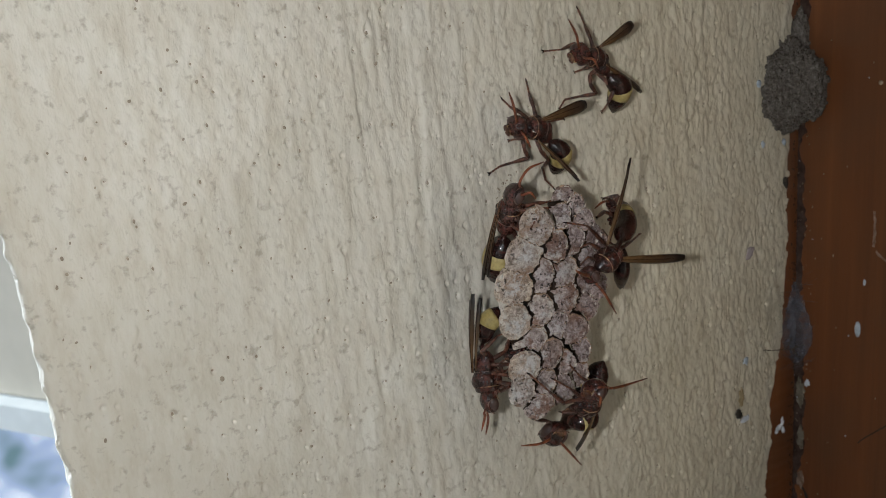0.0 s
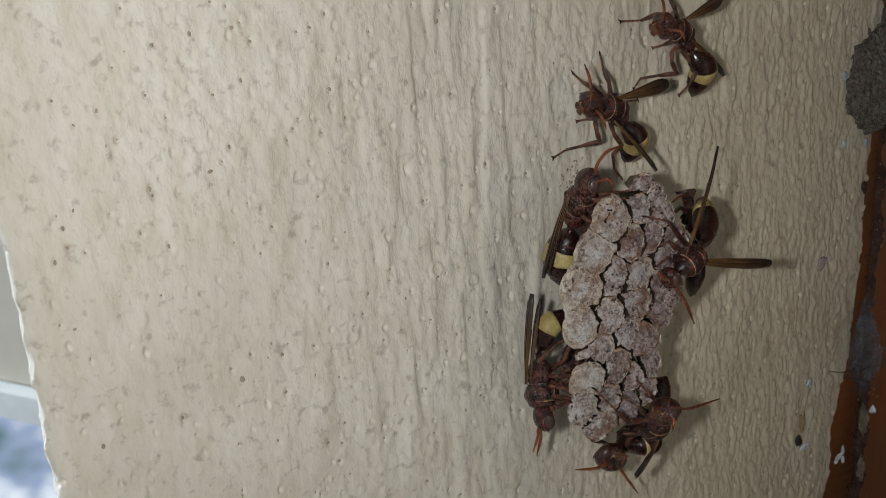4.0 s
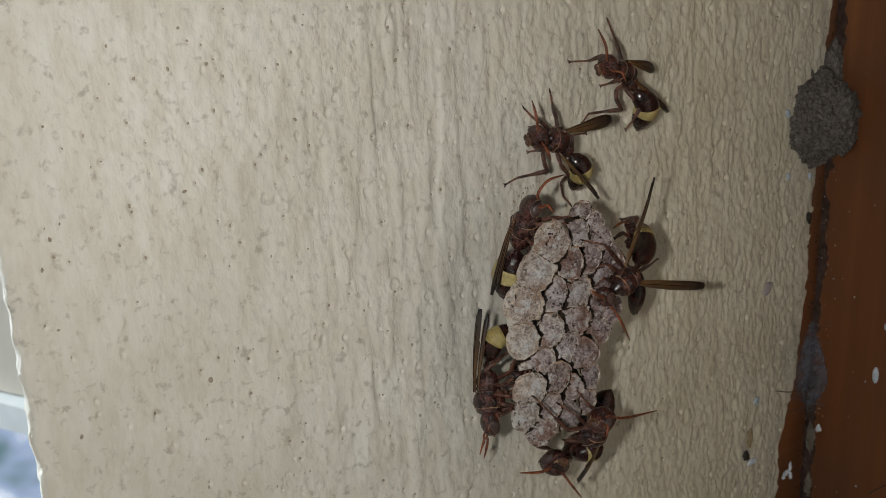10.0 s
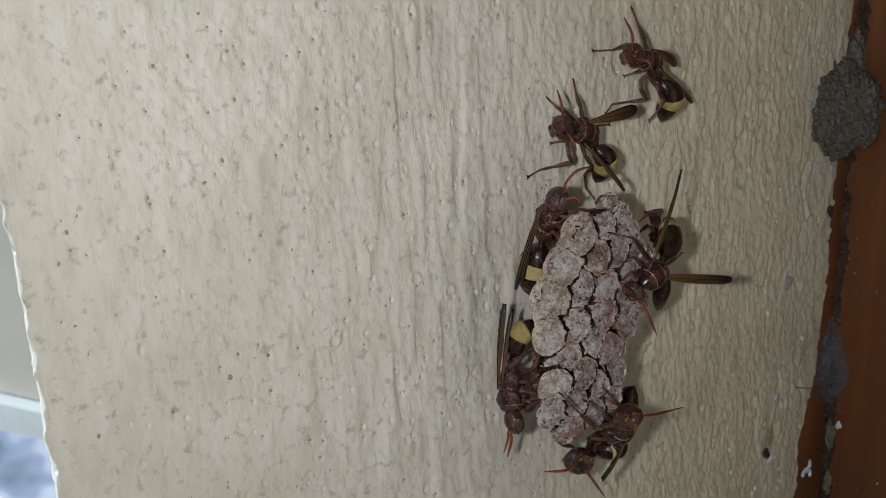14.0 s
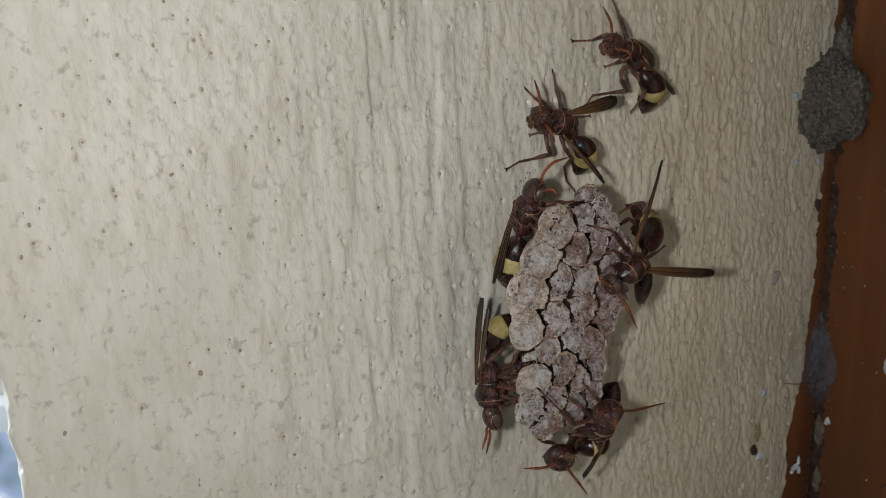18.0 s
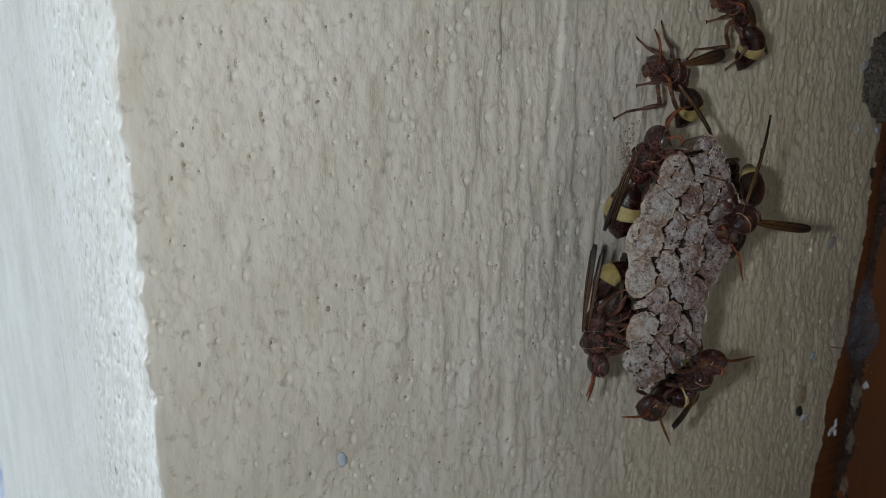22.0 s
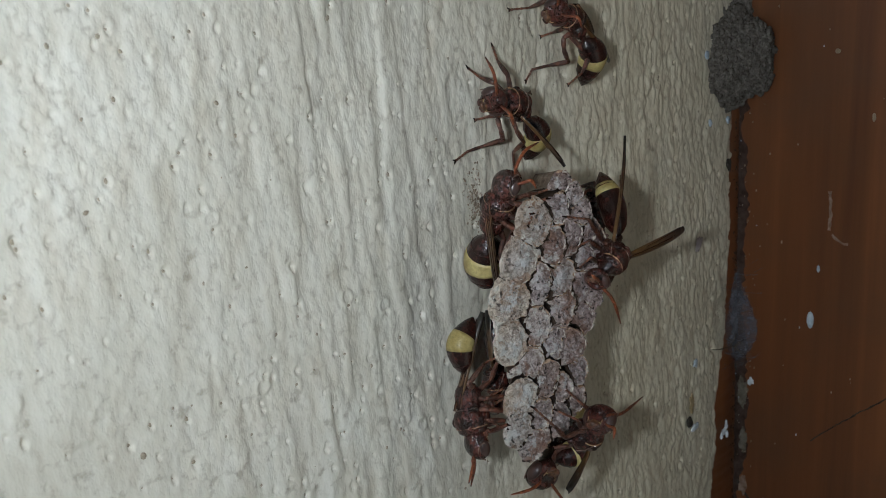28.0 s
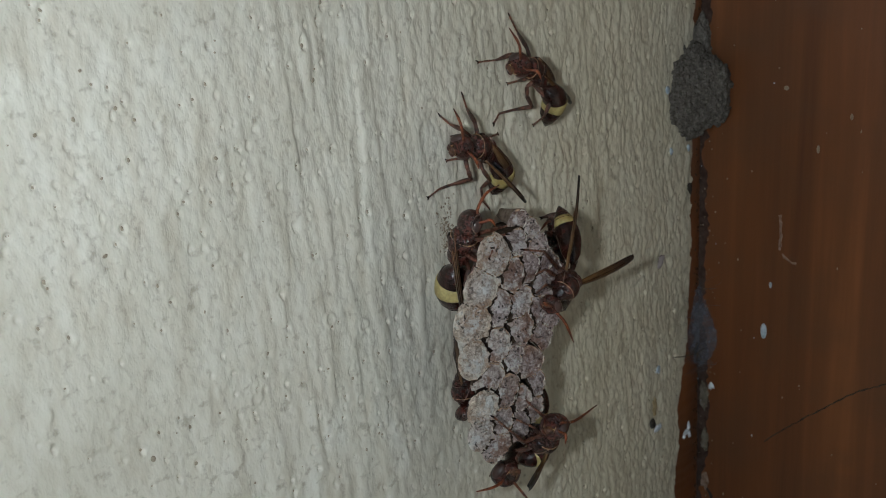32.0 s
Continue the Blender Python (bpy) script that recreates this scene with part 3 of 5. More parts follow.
def nest_cell(i):
    """One capped paper cell: walls that run back to the comb, a torn lip and a felted cap."""
    rs = np.random.RandomState(300 + i)
    x, z, h, big = NEST_CELLS[i]
    row, rim, bm = ROW_OF[i], RIMS[i], bmesh.new()
    a, b = AX_A, AX_B
    side = [(-9.5, 0.62), (-6.0, 0.88), (-2.5, 0.95), (-1.1, 0.98)] if row else [(-9.0, 0.30), (-5.0, 0.42), (-2.2, 0.68), (-0.9, 0.90)]
    cap = [0.995, 1.0, 0.985, 0.96, 0.92, 0.87, 0.81, 0.74, 0.66, 0.57, 0.47, 0.36, 0.24, 0.12]
    lip = [-0.45, -0.12, 0.06, 0.14, 0.15, 0.09, 0.02, -0.03, -0.02, 0.06, 0.07, 0.05, 0.06, 0.07]
    dome = rs.uniform(0.30, 0.45) if row == 0 else rs.uniform(-0.15, 0.30)
    whorl = 0.11 if row == 0 else 0.05
    rings = []
    for n, (d, s) in enumerate(side):
        # open sides narrow towards the back of the comb
        w = [s * ((0.45, 0.58, 0.82, 0.95)[n] if row and FREE[i][k] else 1.0) for k in range(SEG)]
        rings.append([bm.verts.new((a * (rim[k] * w[k] * math.cos(k / SEG * math.tau)) + b * (rim[k] * w[k] * math.sin(k / SEG * math.tau)) + AXIS * d + (a * (-0.22 * d) if row == 0 else a * 0)) * MM) for k in range(SEG)])
    for n, s in enumerate(cap):
        ring = []
        for k in range(SEG):
            q = k / SEG * math.tau
            r = rim[k] * s * (1 + (0.008 * rs.randn() if n > 3 else 0))
            u, w = r * math.cos(q), r * math.sin(q)
            rise = max(0.0, math.cos(q + 0.45))
            out = lip[n] * (0.45 + 0.6 * rise) + dome * (1 - s * s) + (0.0 if row else -0.05) * u - (0.12 * max(0.0, -math.cos(q)) * s ** 4 if row else 0.0) + whorl * math.sin(r * 7.0 + q)
            if n > 0:
                out += 0.30 * noise.noise(Vector((u * 0.9 + x, w * 0.9 + z, 2.0))) + 0.33 * noise.noise(Vector((u * 2.2 + x, w * 2.2 + z, 5.0))) + 0.26 * noise.noise(Vector((u * 5.5 + x, w * 5.5 + z, 8.0))) + 0.018 * rs.randn()
            ring.append(bm.verts.new((a * u + b * w + FACE * out) * MM))
        rings.append(ring)
    for n, (r, s) in enumerate(zip(rings, rings[1:])):
        for k in range(SEG):
            f = bm.faces.new((r[k], r[(k + 1) % SEG], s[(k + 1) % SEG], s[k]))
            q = k / SEG * math.tau
            # crack shade is painted: dark inner walls and dark left cap borders
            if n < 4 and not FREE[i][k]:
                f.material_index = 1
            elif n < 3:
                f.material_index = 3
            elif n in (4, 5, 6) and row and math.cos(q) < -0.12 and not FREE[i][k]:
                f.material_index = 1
            elif n in (4, 5, 6, 7) and math.cos(q) > -0.4 and noise.noise(Vector((math.cos(q) * 1.6 + 3.1 * x, math.sin(q) * 1.6 + z, 0.3 * n))) > (0.16 if row == 0 else -0.12 if row == 1 else 0.02):
                f.material_index = 2
    bm.faces.new(rings[0][::-1])
    bm.faces.new(rings[-1])
    return bm


def build_nest():
    root = new("wasp_nest")
    o = mm((9, -1, 13))
    root.location = o
    tagged(root, "grey-brown papery wasp nest of capped cells fixed to the wall", "wasp nest")
    for i in range(len(NEST_CELLS)):
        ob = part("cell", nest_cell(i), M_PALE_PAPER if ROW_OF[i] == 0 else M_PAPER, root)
        ob.data.materials.append(M_CRACK_SHADE)
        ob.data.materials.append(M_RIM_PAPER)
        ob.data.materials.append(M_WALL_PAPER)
        ob.location = mm(CAPS[i]) - o
    # curled pale chips that stand off the caps, most of them along the torn borders
    rs = np.random.RandomState(41)
    bm = bmesh.new()
    for i in range(len(NEST_CELLS)):
        for _ in range(9):
            k = int((rs.normal(-0.3, 1.0) / math.tau * SEG)) % SEG
            q, s = k / SEG * math.tau, rs.choice([0.97, 0.95, 0.92, 0.88, 0.8])
            r = RIMS[i][k] * s
            c = CAPS[i] + AX_A * (r * math.cos(q)) + AX_B * (r * math.sin(q)) + FACE * ((0.0 if ROW_OF[i] else -0.05) * r * math.cos(q) + 0.18)
            along = (AX_B * math.cos(q) - AX_A * math.sin(q)) * rs.uniform(0.18, 0.50)
            over = (AX_A * math.cos(q) + AX_B * math.sin(q)) * rs.uniform(0.05, 0.12) + FACE * rs.uniform(-0.05, 0.05)
            ellipsoid(bm, mm(c) - o, along * MM, over * MM, along.cross(over).normalized() * 0.04 * MM, 7, 4)
    for v in bm.verts:
        v.co += Vector((1, 1, 1)) * (0.10 * MM * noise.noise(v.co * 3000))
    tagged(part("paper_chip", bm, M_CHIP, root), "pale curled chips of nest paper", kind="stuff")
    # back of the comb, shade-dark too, that closes the cracks between the cells
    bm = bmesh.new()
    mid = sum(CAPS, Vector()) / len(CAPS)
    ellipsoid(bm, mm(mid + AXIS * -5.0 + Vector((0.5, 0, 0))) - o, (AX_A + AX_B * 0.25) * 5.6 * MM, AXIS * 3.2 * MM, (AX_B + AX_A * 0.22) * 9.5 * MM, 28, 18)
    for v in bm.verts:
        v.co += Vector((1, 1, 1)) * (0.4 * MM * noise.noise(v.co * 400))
    part("comb_back", bm, M_CRACK_SHADE, root, "papery back of the comb, coloured dark for shaded cracks")
    bm = tube(bmesh.new(), spline([Vector((7, 1.2, 2)) * MM, Vector((6.5, -2, 1)) * MM, Vector((5, -5, 0)) * MM], 8), [0.0032, 0.0022, 0.0018, 0.0016, 0.0017, 0.002, 0.0028, 0.004, 0.005], 14)
    part("stalk", bm, M_DARK, root, "dark stalk fixing the nest to the wall")


build_nest()


# ---- mud lump, flecks, grit ----
def build_mud():
    bm = bmesh.new()
    bmesh.ops.create_icosphere(bm, subdivisions=6, radius=1)
    for v in bm.verts:
        p = v.co.copy()
        n = noise.noise(p * 1.3 + Vector((5, 2, 1))) * 0.30 + noise.noise(p * 4 + Vector((3, 1, 2))) * 0.14 + noise.noise(p * 19) * 0.07 + noise.noise(p * 38) * 0.05
        q = p * (1 + n)
        v.co = Vector((q.x * 6.6, q.y * 5.6, q.z * 7.3)) * MM
    ob = link("mud_lump", bm, M_MUD)
    ob.location = mm((74.2, -1.2, 33.5))
    tagged(ob, "grey granular dried mud lump stuck between wall and frame", "mud")
    rs = np.random.RandomState(9)
    vs = [v.co.copy() for v in ob.data.vertices]
    bm = bmesh.new()
    for _ in range(900):
        r = rs.uniform(0.20, 0.62) * MM
        c = vs[rs.randint(len(vs))]
        ellipsoid(bm, c, Vector((r, 0, 0)), Vector((0, r * rs.uniform(0.6, 1), 0)), Vector((0, 0, r * rs.uniform(0.7, 1.3))), 6, 4)
    g = part("mud_grain_crust", bm, M_MUD, ob)
    tagged(g, "coarse grey mud grains", kind="stuff")
    bm = bmesh.new()
    bmesh.ops.create_icosphere(bm, subdivisions=5, radius=1)
    for v in bm.verts:
        p = v.co.copy()
        n = noise.noise(p * 2.2) * 0.25 + noise.noise(p * 9) * 0.12
        q = p * (1 + n)
        v.co = Vector((q.x * 1.5, q.y * 1.5, q.z * 4.6)) * MM
    ob = link("mud_lump", bm, M_MUD)
    ob.location = mm((75.6, -1.0, 41.6))
    tagged(ob, "grey mud crust continuing up the joint beside the frame", "mud")


build_mud()


def grit(name, places, mat, label, category):
    bm = bmesh.new()
    rs = np.random.RandomState(len(places))
    for (x, y, z, r) in places:
        ax = [Vector(v) * r * MM for v in ((rs.uniform(0.6, 1.2), 0, 0.2 * rs.randn()), (0, rs.uniform(0.4, 0.7), 0), (0.2 * rs.randn(), 0, rs.uniform(0.7, 1.5)))]
        ellipsoid(bm, mm((x, y, z)), *ax, 8, 5)
    ob = link(name, bm, mat)
    return tagged(ob, label, category, kind="stuff")


rs = np.random.RandomState(77)
MARKS = [(-7.5, 47.5), (-35.1, 34.5), (-49.8, 31.2), (-34.2, 11.5), (-35.6, 48.1), (-49.3, 8.3), (32.2, 0.9)]
spots = [(x, -0.12, z, 0.26) for x, z in MARKS] + [(rs.uniform(-52, 74), -0.08, rs.uniform(-55, 70), rs.uniform(0.07, 0.17)) for _ in range(120)]
grit("pit_dirt", PITS, M_PIT, "brown dirt in the small pits of the paint", "dirt")
grit("dirt_specks", spots, M_PIT, "tiny dark dirt specks on the paint", "dirt")
stain = [(11.9 + 0.8 * rs.randn() + 0.03 * (z - 26), -0.10, z, rs.uniform(0.05, 0.16)) for z in rs.normal(24.4, 1.8, 190)]
grit("nest_litter", stain, M_LITTER, "dark brown litter stuck to the paint beside the nest", "dirt")
joint = [(75.9 - abs(rs.randn()) * 0.9, -0.5 - 0.4 * rs.rand(), rs.uniform(-60, 60), rs.uniform(0.04, 0.2)) for _ in range(260)]
grit("joint_grit", joint, M_DIRT, "dark grit caught in the joint beside the frame", "dirt")
bm = bmesh.new()
bmesh.ops.create_icosphere(bm, subdivisions=5, radius=1)
for v in bm.verts:
    p = v.co.copy()
    q = p * (1 + 0.3 * noise.noise(p * 2.1 + Vector((9, 4, 2))) + 0.18 * noise.noise(p * 7) + 0.10 * noise.noise(p * 17))
    v.co = Vector((q.x * 0.7, q.y * 0.9, q.z * 6.5)) * MM
ob = link("dusty_web", bm, M_WEB)
ob.location = mm((75.3, -0.2, -12.5))
tagged(ob, "grey dusty cobweb filling the joint beside the frame", "cobweb")
# the thin dusty film of the web, slung from the wall to the frame
film = bmesh.new()
span = []
for i in range(61):
    z = -3.6 - 16.2 * i / 60
    w = np.interp(z, [-19.8, -17.5, -14.0, -11.0, -7.0, -3.6], [0.5, 2.3, 3.4, 3.0, 1.7, 0.25]) + 0.45 * noise.noise(Vector((z * 0.9, 3.0, 1.0))) + 0.2 * noise.noise(Vector((z * 3.1, 1.0, 1.0)))
    w = max(0.2, w)
    a, b, c = Vector((75.9 - 1.05 * w, -0.55, z)), Vector((JAMB_X - 0.15, -0.4 - 1.25 * w, z - 0.4)), Vector((75.7, -0.9, z - 0.2))
    row = []
    for j in range(13):
        u = j / 12
        p = a * (1 - u) ** 2 + c * 2 * u * (1 - u) + b * u * u
        row.append(film.verts.new(mm(p + Vector((-0.2, -0.2, 0)) * noise.noise(p * 1.4)) - ob.location))
    span.append(row)
for a, b in zip(span, span[1:]):
    for j in range(12):
        film.faces.new((a[j], a[j + 1], b[j + 1], b[j]))
part("web_film", film, M_FILM, ob, "thin lilac-grey dusty web film")
rs3 = np.random.RandomState(12)
threads = bmesh.new()
for _ in range(46):
    z0, x0 = rs3.uniform(-21, -3), rs3.uniform(70.5, 75.5)
    a, b = Vector((x0, -0.5, z0)), Vector((JAMB_X - 0.1, -rs3.uniform(0.8, 5.5), z0 + rs3.uniform(-2.5, 2.5)))
    sag = Vector((0, 0, -rs3.uniform(0.1, 0.8)))
    tube(threads, [mm(a.lerp(b, q / 8) + sag * (1 - (q / 4 - 1) ** 2)) for q in range(9)], [rs3.uniform(0.015, 0.045) * MM] * 9, 4)
threads.transform(Matrix.Translation(-ob.location))
tagged(part("web_thread", threads, M_WEB, ob), "fine dusty web threads", kind="stuff")
for (x, y, z, r) in [(65.8, -0.4, 34.8, 0.75), (67, -0.4, 24, 0.6), (72.3, -0.6, 23.6, 0.6), (-32.6, -0.2, -7.6, 1.0)]:
    bm = ellipsoid(bmesh.new(), (0, 0, 0), Vector((r * 0.7, 0, 0.2)) * MM, Vector((0, 0.25, 0)) * MM, Vector((-0.2, 0, r)) * MM, 10, 6)
    for v in bm.verts:
        v.co *= 1 + 0.4 * noise.noise(v.co * 1700 + Vector((x, z, 0)))
    ob = link("paint_fleck", bm, M_FLECK)
    ob.location = mm((x, y, z))
    tagged(ob, "small bluish-white paint fleck", "paint fleck", "pale flecks")
FRAME_MARKS = [(-16.3, 34.3, 0.5), (-27.2, 30.3, 0.4), (-22.1, 24.6, 0.45), (-13.7, -9.7, 1.05), (-14.7, -0.6, 0.5)]
for (y, z, r) in FRAME_MARKS + [(-rs.uniform(3, 60), rs.uniform(-55, 60), rs.uniform(0.07, 0.20)) for _ in range(60)] + [(-abs(rs.normal(1.6, 1.6)) - 0.4, rs.uniform(-50, 30), rs.uniform(0.07, 0.16)) for _ in range(70)]:
    bm = ellipsoid(bmesh.new(), (0, 0, 0), Vector((0.2, 0, 0)) * MM, Vector((0, r * rs.uniform(0.5, 0.9), 0)) * MM, Vector((0, 0, r * rs.uniform(0.8, 1.6))) * MM, 8, 5)
    ob = link("paint_spatter", bm, M_CREAM_FLECK if rs.rand() < 0.85 else M_FLECK)
    ob.location = mm((JAMB_X - 0.05, y, z))
    tagged(ob, "tiny dried paint spatter on the brown frame", "paint spatter", "spatters on the frame")


# scratches and a crack in the frame's paint
def scratch(name, pts, r, mat, label, category):
    line = spline([(JAMB_X, y, z) for y, z in pts], 40)
    w = [Vector((0, 0.22 * noise.noise(p * 0.9), 0.22 * noise.noise(p * 0.9 + Vector((7, 0, 0))))) for p in line]
    bm = tube(bmesh.new(), [mm(p + q) for p, q in zip(line, w)], [r * MM * (0.55 + 0.9 * abs(noise.noise(p * 1.7))) for p in line], 6, (1, 0, 0), 0.35)
    tagged(link(name, bm, mat), label, category)


scratch("paint_scratch", [(-16.0, 12.4), (-16.3, 9.0), (-16.2, 6.2)], 0.34, M_SMEAR, "pale vertical smear on the brown frame", "scratch")
scratch("paint_scratch", [(-16.6, 5.5), (-18.0, 4.4), (-19.3, 4.1)], 0.30, M_SMEAR, "short pale slanting smear on the brown frame", "scratch")
scratch("paint_crack", [(-14.5, -32.0), (-19.9, -26.5), (-25.4, -21.5), (-30.1, -17.4), (-36, -13.5)], 0.16, M_DIRT, "thin dark crack across the brown frame", "crack")


scratch("paint_crack", [(-0.2, -20.5), (-0.1, -27.5), (-0.4, -33.4), (-0.7, -39.6), (-1.1, -44.5), (-3.8, -48.3), (-5.5, -54.0)], 0.42, M_DIRT, "ragged dark crack along the joint of the frame", "crack")


def daub(name, at, size, across, mat, label, category, group="", seed=1.0):
    """A thin ragged patch on a plane: its half width, half height and thickness in millimetres."""
    bm = ellipsoid(bmesh.new(), (0, 0, 0), Vector(across) * size[0] * MM, Vector((0, 0, 1)).cross(Vector(across)) * size[2] * MM, Vector((0, 0, size[1])) * MM, 28, 14)
    for v in bm.verts:
        p = v.co / MM
        v.co *= 1 + 0.55 * noise.noise(p * 0.9 / max(0.5, size[0]) + Vector((seed, 2, 1))) + 0.35 * noise.noise(p * 2.6 / max(0.5, size[0]) + Vector((seed, 5, 1)))
    ob = link(name, bm, mat)
    ob.location = mm(at)
    return tagged(ob, label, category, group)


FLAT_X, FLAT_Y = (1, 0, 0), (0, 1, 0)
daub("peeled_patch", (JAMB_X - 0.05, -1.9, -26.2), (1.0, 2.9, 0.18), FLAT_Y, M_PEEL, "grey-green patch where the brown paint has peeled", "peeled paint", "peeled patches", 3.0)
daub("peeled_patch", (JAMB_X - 0.05, -2.1, -35.8), (0.9, 2.4, 0.18), FLAT_Y, M_PEEL, "grey-green patch where the brown paint has peeled", "peeled paint", "peeled patches", 7.0)
daub("peeled_patch", (JAMB_X - 0.05, -2.3, -45.0), (0.8, 1.9, 0.18), FLAT_Y, M_SMEAR, "pinkish patch where the brown paint has peeled", "peeled paint", "peeled patches", 11.0)
daub("paint_fleck", (JAMB_X - 0.1, -3.5, -23.6), (0.55, 0.75, 0.2), FLAT_Y, M_WHITE_FLECK, "small white paint fleck on the brown frame", "paint fleck", "pale flecks", 5.0)
for n, (x, z, a, b) in enumerate([(71.3, -32.3, 1.0, 0.55), (72.3, -31.5, 0.4, 0.8), (72.6, -33.3, 0.35, 0.7), (70.6, -33.0, 0.45, 0.5)]):
    daub("paint_fleck", (x, -0.95, z), (a, b, 0.25), FLAT_X, M_WHITE_FLECK, "ragged white paint splash on the brown edge", "paint fleck", "pale flecks", 2.0 * n)
daub("paint_fleck", (62.3, -0.45, -27.7), (1.1, 0.55, 0.25), FLAT_X, M_WHITE_FLECK, "ragged white paint splash on the cream wall", "paint fleck", "pale flecks", 9.0)
daub("paint_fleck", (62.6, -0.4, -15.8), (0.6, 0.7, 0.2), FLAT_X, M_FLECK, "small bluish-white paint fleck", "paint fleck", "pale flecks", 12.0)
# a dark patch stands in for the shade inside a hole in the wall
daub("dark_spot", (60.6, -0.4, -26.0), (0.75, 0.95, 0.35), FLAT_X, M_DIRT, "round dark hole in the wall, shown as a dark patch", "dirt", "", 4.0)
daub("dark_spot", (73.1, -0.45, 16.1), (0.6, 0.9, 0.3), FLAT_X, M_DIRT, "dark plug of dirt beside the frame", "dirt", "", 14.0)
daub("wall_smear", (61.4, -0.3, -23.0), (0.75, 1.5, 0.15), FLAT_X, M_OCHRE, "small ochre smear on the cream wall", "smear", "", 6.0)
daub("wall_smear", (63.7, -0.3, 4.9), (0.9, 1.3, 0.12), FLAT_X, M_LILAC, "faint lilac smear on the cream wall", "smear", "", 8.0)
bm = bmesh.new()
for pts, r in (([(67.2, -0.6, -15.0), (69.6, -1.2, -15.6), (71.8, -1.6, -15.9), (74.0, -1.5, -16.6), (76.0, -2.2, -15.8)], 0.10), ([(71.8, -1.6, -15.9), (72.4, -2.2, -14.6), (73.5, -2.0, -13.9)], 0.07), ([(74.0, -1.5, -16.6), (74.8, -2.4, -18.0), (75.8, -2.2, -18.6)], 0.08)):
    line = spline([Vector(p) for p in pts], 16)
    tube(bm, [mm(p) for p in line], [r * MM * (0.8 + 0.5 * abs(noise.noise(p * 2.0))) for p in line], 6)
tagged(link("dry_twig", bm, M_TWIG), "thin dry twig caught in the dusty cobweb", "twig")


# ---- beyond the corner ----
def build_far():
    turn = Matrix.Translation((0.1, 1.5, 0)) @ Matrix.Rotation(radians(-58), 4, "Z")
    bm = box(bmesh.new(), (-0.6, 0, 0.928), (1.2, 0.2, 2.6))
    bm.transform(turn)
    tagged(link("far_wall", bm, M_FARWALL, smooth=False), "beige painted far wall above a bright opening", "wall", kind="structure")
    bm = box(bmesh.new(), (-0.6, -0.03, 0.876), (1.2, 0.22, 0.928 - 0.004))
    bm.transform(turn)
    tagged(link("lintel_band", bm, M_BAND, smooth=False), "white painted band under the far wall", "trim", kind="structure")
    for x0, x1 in ((-0.6, -0.5), (1.1, 1.2)):
        bm = box(bmesh.new(), (x0, 0.0, 0.0), (x1, 0.2, 0.876 - 0.004))
        bm.transform(turn)
        tagged(link("far_wall_pier", bm, M_FARWALL, smooth=False), "beige pier carrying the far wall", "wall", kind="structure")
    # the garden's daylight is put in as a glow of the backdrop itself
    m, t, b = material("glowing_garden", 0.9)
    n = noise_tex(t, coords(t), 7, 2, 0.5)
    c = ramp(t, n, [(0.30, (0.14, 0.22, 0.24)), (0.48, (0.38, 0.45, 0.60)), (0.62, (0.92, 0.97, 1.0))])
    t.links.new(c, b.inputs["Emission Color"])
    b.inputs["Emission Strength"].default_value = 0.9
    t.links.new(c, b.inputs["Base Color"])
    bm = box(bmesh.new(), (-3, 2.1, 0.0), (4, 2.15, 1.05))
    tagged(link("backdrop", bm, m, smooth=False), "blurred garden beyond the opening, glowing in place of daylight", "backdrop", kind="structure")
    bm = box(bmesh.new(), (-60, -60, -0.2), (60, 60, 0))
    tagged(link("ground", bm, M_GROUND, smooth=False), "plain pale earth ground", "ground", kind="structure")


build_far()


# ---- wasps ----
# the joints of each wasp, in millimetres
SPEC = {}
SPEC["A"] = dict(wing=[[(25.3, -6.0, 45.8), (31.6, -6.0, 48.4)], [(26.4, -6.0, 43.2), (36.1, -2.5, 37.8)]], ant=[[(21.1, -6.5, 46.5), (20.4, -7.0, 48.2), (20.4, -5.5, 50.2)], [(21.4, -7.5, 44.8), (22.0, -8.5, 44.6), (22.8, -8.5, 43.3)]], head=(22.6, -5.0, 45.2), mouth=(20.3, -5.5, 44.6), thorax=(25.4, -5.0, 44.3), gbase=(27.6, -5.0, 41.7), gmid=(30.4, -4.5, 39.3), gtip=(30.5, -2.5, 35.4))
SPEC["A"]["leg"] = [[(24.3, -4.0, 45.9), (22.5, -4.0, 46.6), (22.1, -1.5, 45.8), (19.8, -0.4, 45.8)], [(26.1, -4.0, 45.2), (25.5, -4.0, 47.0), (26.7, -1.5, 48.8), (26.5, -0.4, 51.0)], [(25.0, -4.0, 43.0), (25.1, -2.5, 42.6), (25.4, -0.4, 42.1)], [(25.1, -4.0, 41.9), (25.1, -4.0, 40.5), (26.6, -3.5, 38.9), (25.0, -1.5, 38.6), (22.8, -0.8, 38.4), (22.2, -0.3, 37.2)], [(26.5, -4.0, 42.0), (28.8, -5.0, 39.3), (27.9, -4.5, 37.4), (29.7, -1.0, 35.6)]]
SPEC["B"] = dict(wing=[[(14.0, -6.2, 37.2), (22.2, -6.0, 38.2)], [(12.3, -7.5, 34.8), (18.1, -8.5, 28.1)]], ant=[[(9.6, -6.5, 38.0), (9.3, -6.5, 40.0), (9.8, -5.0, 41.6)], [(10.2, -7.0, 36.0), (10.0, -8.0, 35.4), (11.0, -7.5, 34.0)]], head=(10.7, -5.0, 36.7), mouth=(8.4, -5.5, 36.2), thorax=(14.0, -5.0, 36.0), gbase=(16.1, -5.0, 34.0), gmid=(18.2, -5.0, 31.6), gtip=(18.6, -2.5, 28.2))
